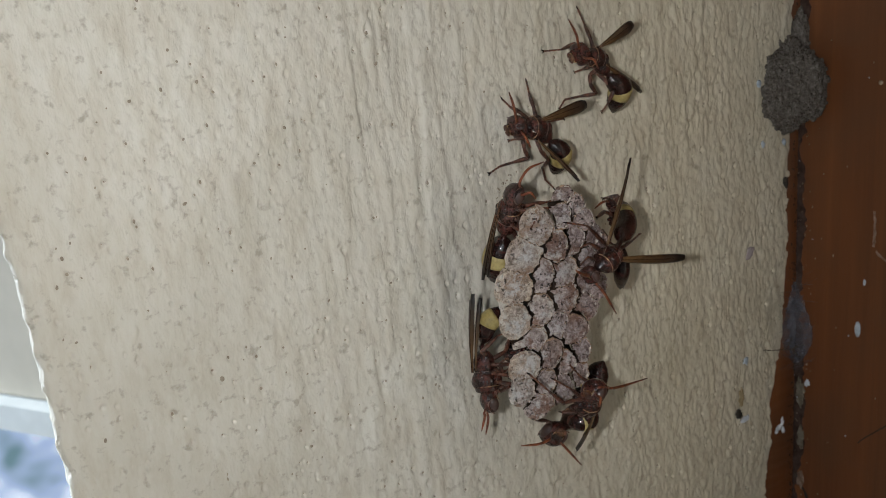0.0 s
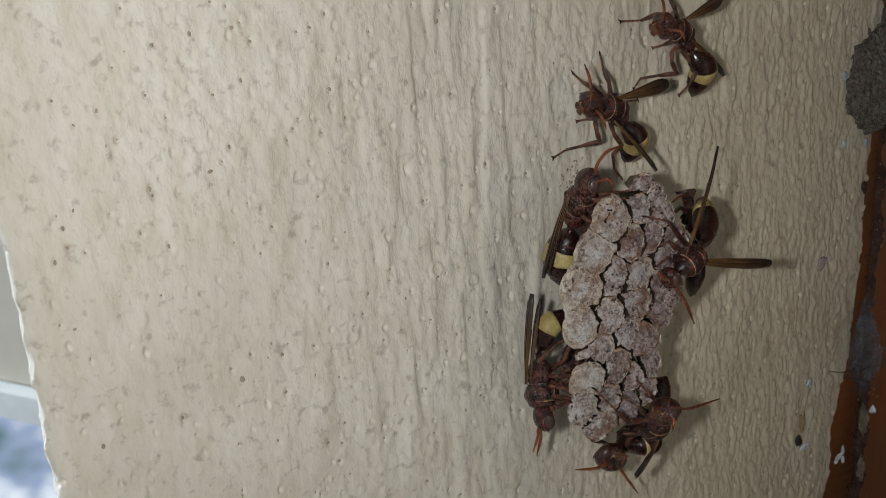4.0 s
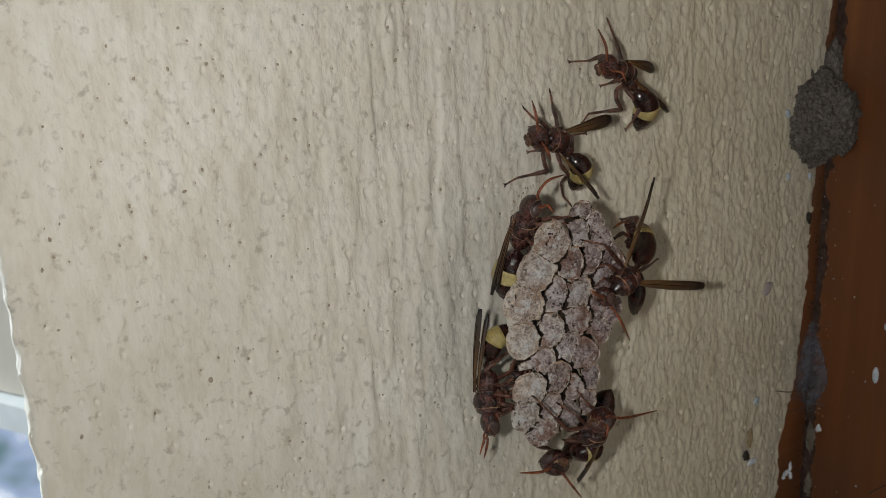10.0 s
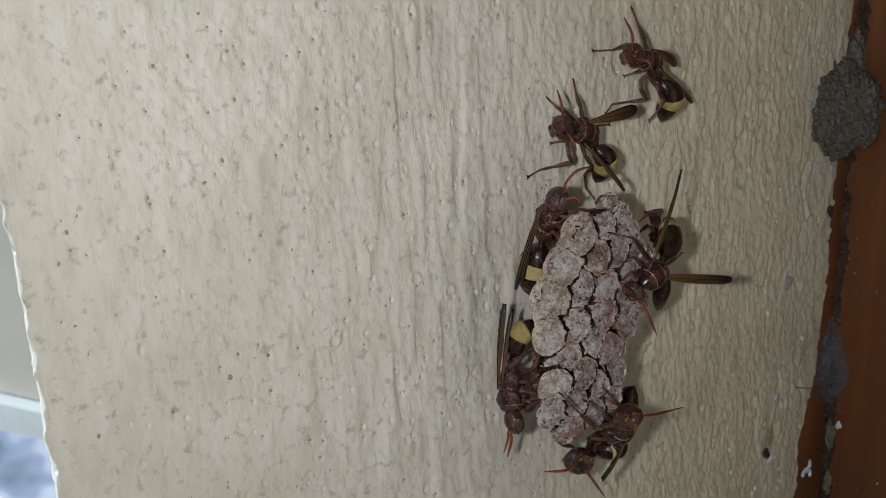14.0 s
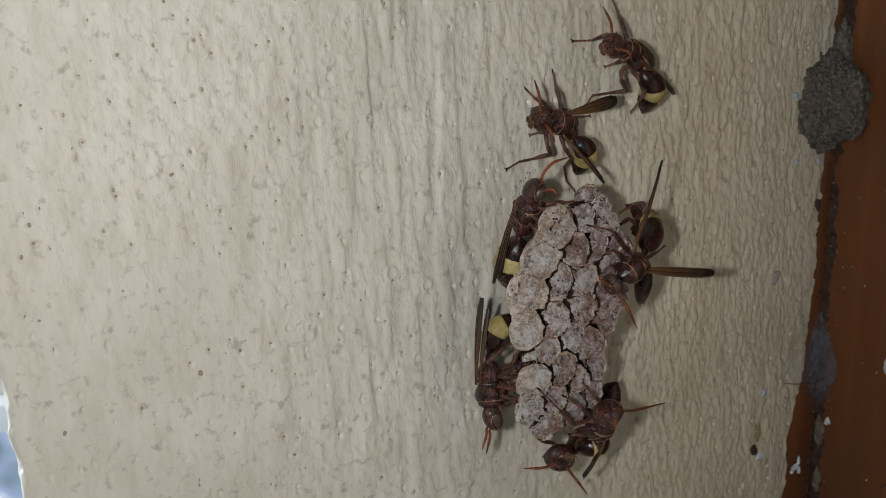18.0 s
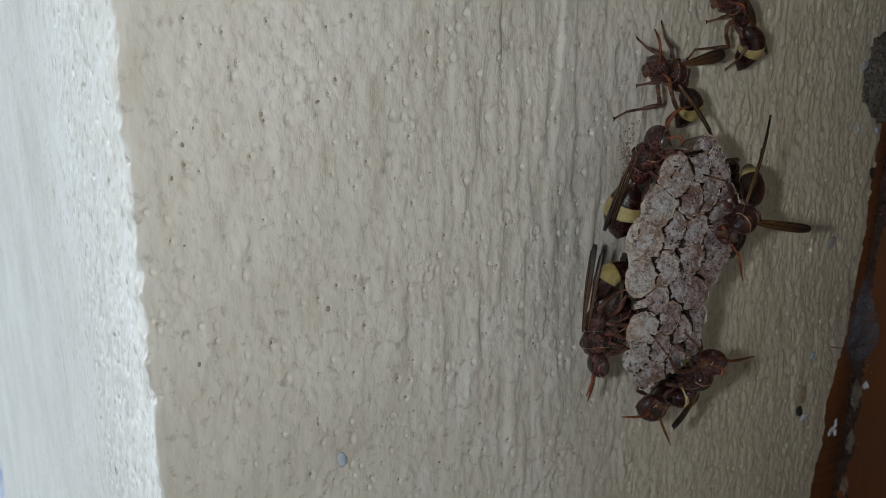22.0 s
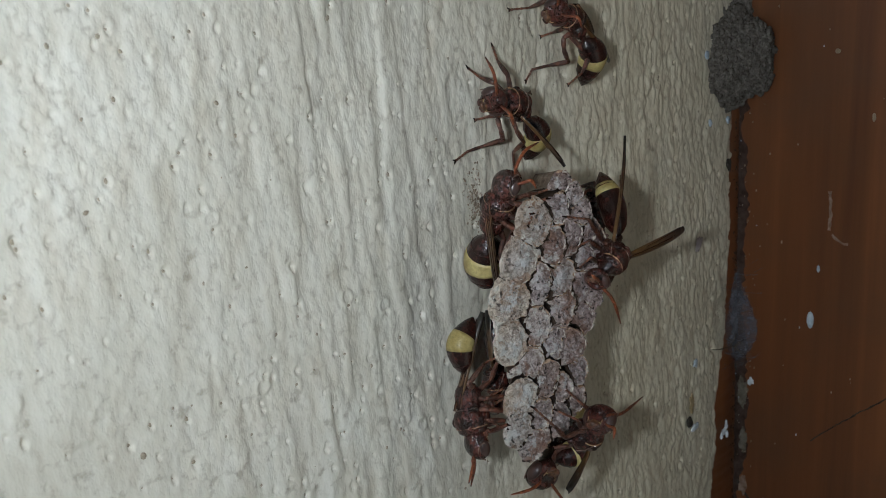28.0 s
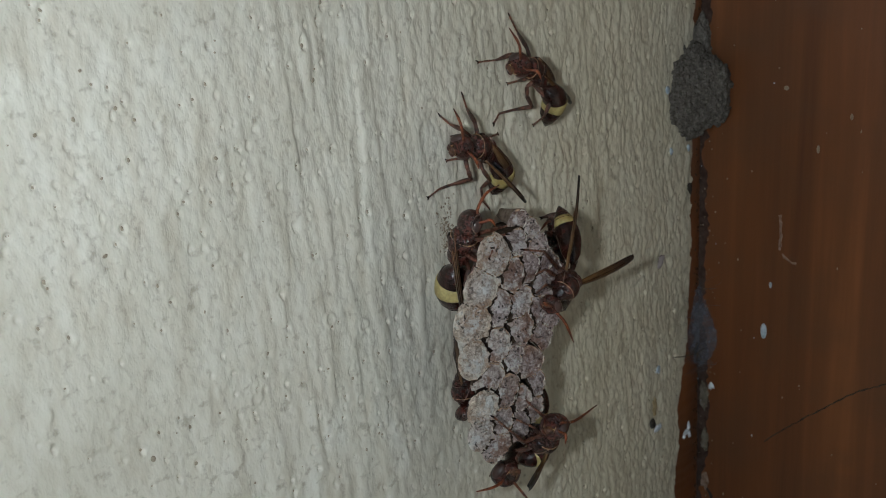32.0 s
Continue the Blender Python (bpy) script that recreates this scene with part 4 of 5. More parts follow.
SPEC["B"]["leg"] = [[(13.6, -4.0, 37.1), (12.2, -4.0, 38.4), (12.0, -2.0, 39.0), (11.9, -0.4, 40.0)], [(14.9, -4.0, 37.2), (14.5, -4.0, 39.0), (15.8, -1.5, 40.3), (16.4, -0.3, 41.9)], [(12.4, -4.0, 34.8), (12.2, -2.5, 34.5), (12.5, -0.4, 34.0)], [(12.3, -4.0, 34.4), (12.2, -4.5, 33.0), (13.1, -4.0, 31.8), (11.9, -1.5, 31.0), (10.3, -0.8, 30.7), (8.8, -0.3, 29.9)], [(14.7, -4.0, 34.2), (15.0, -4.5, 32.5), (16.7, -4.0, 30.8), (17.0, -2.0, 29.4), (18.2, -1.0, 27.2), (20.1, -0.3, 25.6)], [(16.5, -4.0, 36.3), (17.2, -3.0, 36.1), (22.6, -0.5, 35.6)]]
SPEC["C"] = dict(wing=[[(3.8, -9.0, 27.3), (2.6, -6.0, 16.8)], [(3.5, -10.0, 27.8), (2.8, -7.0, 17.4)]], ant=[[(5.4, -12.0, 30.0), (5.2, -12.5, 31.2), (6.7, -12.5, 32.5), (9.6, -12.0, 32.8)], [(5.1, -13.0, 29.4), (5.6, -14.0, 29.7), (6.4, -14.0, 28.7)]], head=(5.0, -11.0, 29.0), mouth=(7.5, -11.6, 28.0), crown=(-0.1, 0.1, 1.0), thorax=(5.3, -9.5, 26.4), gbase=(5.1, -8.0, 23.2), gmid=(5.0, -6.5, 19.2), gtip=(4.8, -6.0, 15.4), gbase2=(4.7, -7.0, 23.2), gmid2=(4.1, -6.0, 20.1), gtip2=(7.4, -5.0, 14.7), wingto=(4.3, -10.0, 17.1))
SPEC["C"]["leg"] = [[(6.8, -10.0, 26.9), (8.3, -11.0, 27.2), (10.1, -11.0, 27.0), (11.6, -12.0, 27.3)], [(6.6, -10.0, 26.1), (8.2, -11.0, 26.4), (9.2, -13.0, 26.8)], [(6.0, -10.0, 25.0), (6.4, -11.0, 25.3), (6.5, -13.0, 25.8)], [(5.6, -10.0, 24.8), (6.8, -10.5, 23.8), (6.4, -9.5, 22.0), (5.4, -12.0, 21.8)], [(5.8, -9.0, 24.0), (6.5, -9.0, 22.4), (5.4, -9.0, 20.4), (4.3, -11.0, 20.4)], [(5.3, -11.0, 26.2), (6.8, -11.0, 24.6), (5.8, -11.0, 23.6)], [(5.0, -11.8, 27.2), (7.6, -12.8, 26.2), (6.2, -12.8, 24.6)], [(4.8, -11.6, 25.8), (7.2, -12.6, 24.6), (6.0, -12.2, 23.0)], [(4.6, -11.2, 24.8), (6.9, -11.8, 23.2), (5.6, -11.6, 21.6)]]
SPEC["D"] = dict(wing=[[(-1.2, -7.0, 4.2), (0.1, -7.0, 15.6)], [(-1.3, -8.0, 4.8), (0.8, -7.8, 15.0)]], ant=[[(-1.5, -9.5, -1.0), (-1.5, -9.5, -1.7), (-1.9, -9.0, -3.9)], [(-0.7, -9.0, -1.6), (-0.3, -8.5, -2.8), (-0.6, -8.0, -5.3)]], head=(-0.2, -9.0, 0.3), mouth=(2.2, -9.8, 0.2), crown=(0.1, 0.1, -1.0), thorax=(0.3, -8.0, 3.0), gbase=(0.3, -7.5, 7.9), gmid=(1.3, -8.0, 11.2), gtip=(4.3, -9.0, 13.0), gbase2=(-0.2, -7.0, 6.3), gmid2=(-0.7, -7.0, 11.7), gtip2=(3.1, -7.0, 15.0), wingto=(3.3, -8.0, 14.2))
SPEC["D"]["leg"] = [[(1.8, -8.0, 3.4), (3.0, -9.0, 3.8), (2.7, -12.0, 6.1)], [(1.6, -8.0, 1.4), (3.0, -9.0, 1.4), (1.6, -12.0, 2.4)], [(1.3, -8.0, 5.6), (3.9, -8.0, 6.2), (4.2, -9.0, 8.7)], [(0.9, -9.0, 4.7), (1.7, -10.0, 4.0), (1.4, -10.0, 5.8), (1.6, -12.0, 7.2)], [(0.2, -9.0, 2.0), (1.3, -10.0, 1.5), (0.7, -13.0, 3.5)], [(-0.1, -9.0, 7.2), (-0.8, -9.0, 7.8), (2.0, -9.0, 9.3), (2.7, -11.0, 10.5)], [(0.8, -10.4, 3.2), (3.4, -11.2, 2.2), (2.2, -11.6, 0.8)], [(0.9, -10.2, 4.4), (3.6, -11.2, 3.4), (4.6, -11.7, 1.8)], [(0.9, -9.8, 5.6), (3.4, -10.6, 5.2), (4.4, -11.4, 3.8)]]
SPEC["E"] = dict(wing=[[(15.6, -17.0, 20.9), (23.7, -13.0, 30.9)], [(17.4, -17.0, 18.4), (29.7, -17.0, 15.8)]], ant=[[(12.8, -17.5, 16.3), (13.9, -18.0, 14.6), (16.7, -17.0, 10.7)], [(10.6, -18.5, 18.1), (8.6, -19.5, 19.2), (8.0, -19.5, 19.7)]], wingto=(31.5, -17.0, 18.6), head=(12.4, -17.0, 17.5), mouth=(10.4, -17.3, 16.3), crown=(0.5, 0.1, -0.85), thorax=(15.6, -17.0, 18.8), gbase=(19.7, -15.0, 19.9), gmid=(23.6, -12.0, 21.0), gtip=(26.0, -9.0, 23.6))
SPEC["E"]["leg"] = [[(17.2, -14.0, 19.1), (14.6, -14.5, 20.9), (13.8, -13.0, 20.0)], [(17.8, -14.0, 19.9), (13.9, -15.0, 23.6), (11.3, -14.0, 24.4)], [(16.6, -14.0, 17.7), (13.4, -15.5, 19.4), (13.3, -14.0, 18.0)], [(19.4, -13.0, 19.7), (18.3, -13.0, 21.7), (17.6, -12.0, 21.1)], [(21.2, -13.0, 18.1), (25.7, -11.0, 18.0), (31.0, -7.0, 17.1)]]
SPEC["F"] = dict(wing=[[(24.3, -10.0, 16.8), (25.9, -8.0, 9.9)]], ant=[[(24.0, -8.0, 23.8), (22.4, -8.6, 24.1), (20.4, -9.2, 23.7)]], head=(25.1, -7.5, 23.0), mouth=(24.2, -7.0, 22.7), thorax=(27.9, -6.0, 19.8), gbase=(25.2, -9.0, 17.5), gmid=(24.8, -9.5, 13.8), gtip=(26.6, -7.0, 9.3))
SPEC["F"]["leg"] = [[(26.2, -6.0, 21.5), (27.9, -6.0, 23.6), (25.8, -5.0, 23.4)], [(27.2, -6.0, 20.5), (24.1, -7.0, 22.1), (20.9, -9.0, 22.2)]]
SPEC["G"] = dict(wing=[[(14.9, -13.5, -5.0), (12.7, -11.0, -11.4)]], ant=[[(11.9, -18.5, 1.6), (15.2, -18.0, 0.3), (24.0, -15.0, -2.1)], [(10.9, -19.0, 0.8), (10.6, -20.0, 0.9), (10.4, -20.0, -0.3)]], head=(12.1, -17.0, 0.4), mouth=(10.9, -17.3, 2.0), crown=(0.8, 0.1, 0.6), thorax=(12.8, -14.5, -2.6), gbase=(15.7, -12.0, -6.0), gmid=(15.9, -10.5, -7.6), gtip=(13.1, -9.5, -8.1))
SPEC["G"]["leg"] = [[(10.3, -15.0, -1.0), (8.2, -15.0, -0.8), (5.1, -16.0, 2.3), (2.3, -15.5, 5.6)], [(10.9, -15.0, -0.5), (7.9, -17.0, 2.2), (6.3, -15.5, 3.6)], [(13.2, -15.0, 0.4), (11.3, -15.0, 2.3), (11.1, -13.0, 3.6)], [(13.3, -13.0, -4.1), (12.4, -12.0, -4.8), (10.9, -11.0, -4.6)]]
SPEC["H"] = dict(wing=[[(21.4, -3.5, -10.4), (25.5, -3.0, -4.5)]], ant=[[(8.4, -10.5, -8.5), (6.5, -10.5, -8.4), (3.9, -10.0, -7.9)], [(10.7, -10.5, -9.6), (12.6, -10.0, -12.1), (15.6, -9.0, -15.9)]], head=(10.3, -9.5, -8.4), mouth=(9.3, -11.3, -8.7), thorax=(18.1, -5.0, -10.1), gbase=(19.8, -4.5, -10.1), gmid=(21.9, -4.5, -6.2), gtip=(23.5, -6.0, -2.0))
SPEC["H"]["leg"] = [[(10.1, -8.0, -6.8), (7.6, -9.0, -5.5), (5.7, -11.0, -2.9)], [(14.4, -8.0, -9.0), (13.8, -9.0, -7.2), (14.3, -10.0, -6.7)]]
SPEC["I"] = dict(wing=[[(6.4, -6.4, 5.0), (8.2, -4.6, 12.6)]], ant=[], head=(6.6, -6.0, 1.4), mouth=(7.0, -6.5, 0.4), thorax=(6.9, -5.8, 4.4), gbase=(7.5, -5.5, 7.0), gmid=(7.9, -5.2, 9.2), gtip=(8.8, -5.0, 12.2))
SPEC["I"]["leg"] = [[(7.1, -5.5, 6.2), (7.8, -4.5, 5.6), (10.5, -2.0, 4.0), (12.5, -0.4, 3.2)], [(7.8, -6.0, 1.8), (7.2, -8.0, 4.1), (6.0, -9.5, 6.5)]]


def fold_blade(base, tip, width, normal, prof):
    """A long folded wing: narrow at the root, broad and round near the tip, with a thin second fold."""
    bm = bmesh.new()
    base, tip = Vector(base), Vector(tip)
    d = tip - base
    L = d.length
    d.normalize()
    n = Vector(normal)
    n = (n - d * n.dot(d)).normalized()
    w = d.cross(n)
    for fold, shift, k0 in ((1.0, 0.0, 1.0), (0.72, 0.30, 0.62)):
        rows = []
        for i, p in enumerate(prof):
            u = i / (len(prof) - 1)
            c = base + d * (L * u * k0) + n * (0.00045 * math.sin(u * 2.6)) + w * (width * 0.30 * shift * u)
            half = width * 0.5 * p * fold
            row = []
            for j in range(5):
                q = j / 4 * 2 - 1
                row.append(c + w * (half * q) + n * (0.00022 * (1 - q * q) - 0.00028 * shift))
            rows.append(row)
        up = [[bm.verts.new(p + n * 0.00003) for p in row] for row in rows]
        dn = [[bm.verts.new(p - n * 0.00003) for p in row] for row in rows]
        for a, b, s in ((up, None, 1), (dn, None, -1)):
            for r0, r1 in zip(a, a[1:]):
                for j in range(4):
                    f = (r0[j], r0[j + 1], r1[j + 1], r1[j])
                    bm.faces.new(f if s > 0 else f[::-1])
        for r0, r1, q0, q1 in zip(up, up[1:], dn, dn[1:]):
            bm.faces.new((r0[0], r1[0], q1[0], q0[0]))
            bm.faces.new((r1[4], r0[4], q0[4], q1[4]))
        for j in range(4):
            bm.faces.new((up[0][j + 1], up[0][j], dn[0][j], dn[0][j + 1]))
            bm.faces.new((up[-1][j], up[-1][j + 1], dn[-1][j + 1], dn[-1][j]))
    return bm


def vein(base, tip, width, normal, off, end):
    d = (tip - base).normalized()
    n = Vector(normal)
    n = (n - d * n.dot(d)).normalized()
    w = d.cross(n)
    L = (tip - base).length
    pts = []
    for i in range(9):
        u = i / 8 * end
        half = width * 0.5 * (0.16 + 0.84 * math.sin(min(u * 1.25, 1.0) * math.pi / 2))
        pts.append(base + d * (L * u) + w * (half * off * 1.6) + n * (0.00045 * math.sin(u * 2.6) + 0.00022 * (1 - (off * 1.6) ** 2) + 0.00004))
    return tube(bmesh.new(), pts, [0.00005] * 9, 5)


PADDLE = (0.22, 0.34, 0.46, 0.58, 0.70, 0.82, 0.92, 1.0, 1.0, 0.92, 0.62)
STRAP = (0.35, 0.62, 0.78, 0.88, 0.94, 0.98, 1.0, 1.0, 0.96, 0.90, 0.66)
SPIKE = (0.6, 0.9, 1.0, 1.0, 0.94, 0.84, 0.72, 0.58, 0.42, 0.28, 0.12)


def wasp(key, label, dorsal, widths=(1.9, 1.9), girth=1.0, fat=0.88, profs=(PADDLE, PADDLE), banded=True, band=(11, 17), skull=1.25):
    """A paper wasp, from the places of its joints in SPEC."""
    S = SPEC[key]
    root = new("paper_wasp")
    o = mm(S["thorax"])
    root.matrix_world = Matrix.Translation(o)
    tagged(root, label, "wasp", "wasps on and beside the nest")
    loc = lambda p: mm(p) - o  # noqa: E731
    up = Vector(dorsal).normalized()
    head, mouth, gb, gm, gt = (loc(S[k]) for k in ("head", "mouth", "gbase", "gmid", "gtip"))
    th = Vector((0, 0, 0))
    # thorax: plates round a core that runs from the neck to the waist
    k = girth * min(1.08, max(0.82, (head - th).length / 0.0033)) * MM
    neck = head.lerp(th, 0.30)
    reach = (gb - th).length
    waist = th.lerp(gb, min(0.85, 0.0030 * girth / reach))
    line = spline([neck, th, waist], 12)
    rad = [0.6, 0.9, 1.2, 1.45, 1.6, 1.7, 1.72, 1.68, 1.58, 1.45, 1.25, 0.95, 0.5]
    thorax = part("thorax", tube(bmesh.new(), line, [0.84 * r * k for r in rad], 16, up, 1.05), M_DARK, root, "glossy red-brown thorax")
    fwd = (head - th).normalized()
    side = fwd.cross(up).normalized()
    upn = side.cross(fwd)

    def plate(name, f, u, s, rs_, ru, rf, mat=M_BODY, seg=14, rings=9):
        return part(name, ellipsoid(bmesh.new(), (fwd * f + upn * u + side * s) * k, side * rs_ * k, upn * ru * k, fwd * rf * k, seg, rings), mat, thorax)
    plate("mesoscutum", 0.15, 0.62, 0, 1.62, 1.28, 1.55, M_BODY, 18, 12)
    plate("pronotum", 1.15, 0.15, 0, 1.55, 1.42, 0.66, M_BODY, 18, 10)
    plate("scutellum", -1.42, 0.98, 0, 0.95, 0.62, 0.50)
    plate("postscutellum", -1.95, 0.70, 0, 0.80, 0.50, 0.34)
    for sg in (-1, 1):
        plate("mesopleuron", 0.05, -0.50, sg * 0.85, 0.92, 1.15, 1.15)
        plate("metapleuron", -1.25, -0.25, sg * 0.85, 0.66, 0.90, 0.62, M_DARK)
        plate("wing_root_plate", 0.25, 0.75, sg * 1.52, 0.30, 0.34, 0.52, M_DARK, 10, 6)
        plate("coxa", 0.75, -1.35, sg * 0.62, 0.42, 0.62, 0.45, M_DARK, 10, 6)
        plate("coxa", -0.65, -1.40, sg * 0.70, 0.45, 0.65, 0.50, M_DARK, 10, 6)
    pd = (waist - th).normalized()
    ps = pd.cross(upn).normalized()
    pc = th.lerp(waist, 0.66)
    part("propodeum", ellipsoid(bmesh.new(), pc, ps * 1.4 * k, ps.cross(pd) * 1.35 * k, pd * max(1.5 * k, 0.5 * (waist - th).length)), M_BODY, thorax)
    if reach > 0.0034 * girth:
        part("petiole", tube(bmesh.new(), [waist.lerp(gb, q / 6 * 1.1 - 0.05) for q in range(7)], [0.00070, 0.00055, 0.00044, 0.00038, 0.00036, 0.00038, 0.00042], 10), M_DARK, root, "thin dark waist")
    pts = [(fwd * 0.86 + side * 1.63 * math.cos(q) + upn * (0.16 + 1.52 * math.sin(q))) * k for q in np.linspace(-0.5, math.pi + 0.5, 18)]
    part("collar_stripe", tube(bmesh.new(), pts, [0.00008] * 18, 5), M_PALE, thorax, "thin pale line round the pronotum")
    for f, ru, rw, h0 in ((-1.02, 0.92, 1.32, 0.62), (-1.70, 0.72, 0.92, 0.66)):
        pts = [(fwd * f + side * rw * math.cos(q) + upn * (h0 + ru * math.sin(q))) * k for q in np.linspace(0.15, math.pi - 0.15, 14)]
        part("suture", tube(bmesh.new(), pts, [0.00006] * 14, 5), M_SUTURE, thorax)
    for sg in (-1, 1):
        pts = spline([(fwd * f + side * sg * w + upn * u) * k for f, w, u in ((1.0, 1.58, 0.55), (0.35, 1.74, 0.15), (-0.45, 1.72, -0.25), (-1.2, 1.48, -0.75))], 12)
        part("suture", tube(bmesh.new(), pts, [0.00006] * 13, 5), M_SUTURE, thorax)
    # head
    face = (mouth - head)
    face = (face - fwd * 0.15 * face.length)
    face.normalize()
    crown = Vector(S["crown"]) if "crown" in S else upn
    top = (crown - face * crown.dot(face))
    if top.length < 0.2:
        top = fwd - face * fwd.dot(face)
    top.normalize()
    lat = face.cross(top).normalized()
    hs = 0.92 * girth * skull * MM
    bm = ellipsoid(bmesh.new(), head, lat * 1.66 * hs, top * 1.55 * hs, face * 1.12 * hs, 24, 16)
    for v in bm.verts:
        p = v.co - head
        l, u, f = p.dot(lat) / hs, p.dot(top) / hs, p.dot(face) / hs
        l *= 0.90 + 0.13 * u
        f = 0.82 + 0.25 * (f - 0.82) if f > 0.82 else f
        v.co = head + (lat * l + top * u + face * f) * hs
    hb = part("head", bm, M_BODY, root, "red-brown wedge-shaped head")
    for sg in (-1, 1):
        e = ellipsoid(bmesh.new(), head + lat * sg * 1.10 * hs + face * 0.14 * hs + top * 0.05 * hs, lat * 0.50 * hs, top * 0.98 * hs, face * 0.66 * hs, 16, 11)
        part("compound_eye", e, M_EYE, hb, "glossy oval brown compound eye")
        ring = [head + lat * sg * (1.20 + 0.30 * (1 - abs(math.cos(q)))) * hs + top * (0.05 + 1.04 * math.sin(q)) * hs + face * (0.14 + 0.72 * math.cos(q)) * hs for q in np.linspace(math.pi * 0.55, math.pi * 1.45, 12)]
        part("eye_rim", tube(bmesh.new(), ring, [0.075 * hs] * 12, 5), M_SUTURE, hb, "pale line behind the eye")
        jaw = spline([head + face * 0.8 * hs - top * 0.9 * hs + lat * sg * 0.62 * hs, head + face * 0.90 * hs - top * 1.15 * hs + lat * sg * 0.42 * hs, head + face * 0.92 * hs - top * 1.32 * hs + lat * sg * 0.08 * hs], 5)
        part("mandible", tube(bmesh.new(), jaw, [0.26 * hs, 0.25 * hs, 0.22 * hs, 0.17 * hs, 0.12 * hs, 0.06 * hs], 7), M_LEG, hb, "dark brown curved mandible")
        rim = [head + lat * sg * (0.75 * hs + 0.2 * hs * math.sin(q)) + face * (0.98 * hs - 0.2 * hs * abs(math.sin(q))) + top * (1.2 * hs * math.sin(q) - 0.1 * hs) for q in np.linspace(-1.1, -0.1, 8)]
        part("eye_line", tube(bmesh.new(), rim, [0.045 * hs] * 8, 5), M_PALE, hb, "thin pale line beside the eye")
    part("clypeus", ellipsoid(bmesh.new(), head + face * 0.72 * hs - top * 0.8 * hs, lat * 0.66 * hs, top * 0.50 * hs, face * 0.44 * hs, 12, 7), M_CLYP, hb, "orange-brown shield-shaped clypeus")
    for lift, wide in ((-0.66, 0.60), (-1.02, 0.50)):
        pts = [head + face * (1.04 - 0.16 * abs(q)) * hs + top * (lift + 0.10 * q * q) * hs + lat * q * wide * hs for q in np.linspace(-1, 1, 9)]
        part("face_stripe", tube(bmesh.new(), pts, [0.045 * hs] * 9, 5), M_YELLOW, hb, "yellow line across the face")
    part("brow", ellipsoid(bmesh.new(), head + face * 0.62 * hs + top * 0.62 * hs, lat * 0.78 * hs, top * 0.62 * hs, face * 0.52 * hs, 12, 8), M_BODY, hb)
    for a in S["ant"]:
        # from the brow outwards
        P = [loc(p) for p in a]
        pts = spline([head.lerp(P[0], min(0.9, 0.9 * hs / max((P[0] - head).length, 1e-6)))] + P, 14)
        rr = [0.00012 + 0.00007 * min(1, i / 6) if i < 12 else 0.00019 - 0.00004 * (i - 11) for i in range(15)]
        part("antenna", tube(bmesh.new(), pts, [1.0 * r for r in rr], 8), M_ANT, hb, "orange-red jointed antenna")
    for a in S["leg"]:
        P = [loc(p) for p in a]
        # the hip, sunk into the underside of the thorax
        hip = min(line, key=lambda p: (p - P[0]).length)
        if (hip - P[0]).length > 0.0012:
            P.insert(0, P[0].lerp(hip, min(0.8, 1 - 0.0009 / (hip - P[0]).length)))
        n = len(P) - 1
        # the last stretch is the jointed foot, unless the leg has no more than two
        last = n - 1 if n > 2 else n
        bm = bmesh.new()
        for i in range(last):
            r0 = 0.00034 if i == 0 else (0.00031 if i <= n // 2 else 0.00019)
            r1 = 0.00021 if i < n // 2 else 0.00014
            ps = [P[i].lerp(P[i + 1], q / 8) for q in range(9)]
            tube(bm, ps, [r1 + (r0 - r1) * math.sin(math.pi * min(1.0, 0.25 + q / 8 * 0.75)) + (0.00005 if q == 8 else 0) for q in range(9)], 8)
        leg = part("leg", bm, M_LEG, root, "thin brown jointed leg")
        if last < n:
            bm = bmesh.new()
            d = P[n] - P[last]
            for q in range(4):
                p0, p1 = P[last] + d * (q / 4), P[last] + d * ((q + 0.96) / 4)
                tube(bm, [p0, p0.lerp(p1, 0.6), p0.lerp(p1, 0.9), p1], [0.00010, 0.00014, 0.00017, 0.00012], 7)
            part("tarsus", bm, M_FOOT, leg, "orange-brown jointed foot")
        tipd = (P[-1] - P[-2]).normalized()
        bm = bmesh.new()
        for sg in (-1, 1):
            tube(bm, [P[-1], P[-1] + tipd * 0.00018 + lat * sg * 0.00016, P[-1] + tipd * 0.0003 + lat * sg * 0.00030], [0.00013, 0.00011, 0.00005], 5)
        part("claw", bm, M_DARK, leg)

    # gaster: hinged at the waist
    def gaster():
        line = spline([gb * 0, (gb.lerp(gm, 0.35) - gb), gm - gb, gm.lerp(gt, 0.55) - gb, gt - gb], 24)
        L = sum((p - q).length for p, q in zip(line, line[1:]))
        g = L / 0.0085
        R = []
        for i in range(25):
            u = i / 24
            R.append((0.00045 if u < 0.1 else 0.00045 + 0.00195 * math.sin(min(1, (u - 0.1) / 0.42) * math.pi / 2) ** 0.9) if u < 0.52 else 0.0024 * max(0.03, math.cos((u - 0.52) / 0.48 * math.pi / 2)) ** 0.72)
        R = [r * min(1.1, max(0.85, g)) * fat for r in R]
        wst = part("gaster", tube(bmesh.new(), line, R, 18, up, 0.94), M_DARK, root, "black-brown tapering abdomen")
        wst.location = gb
        b0, b1 = band
        if banded:
            part("yellow_band", tube(bmesh.new(), line[b0:b1], [r * 1.018 for r in R[b0:b1]], 18, up, 0.94), M_YELLOW, wst, "broad yellow abdominal band")
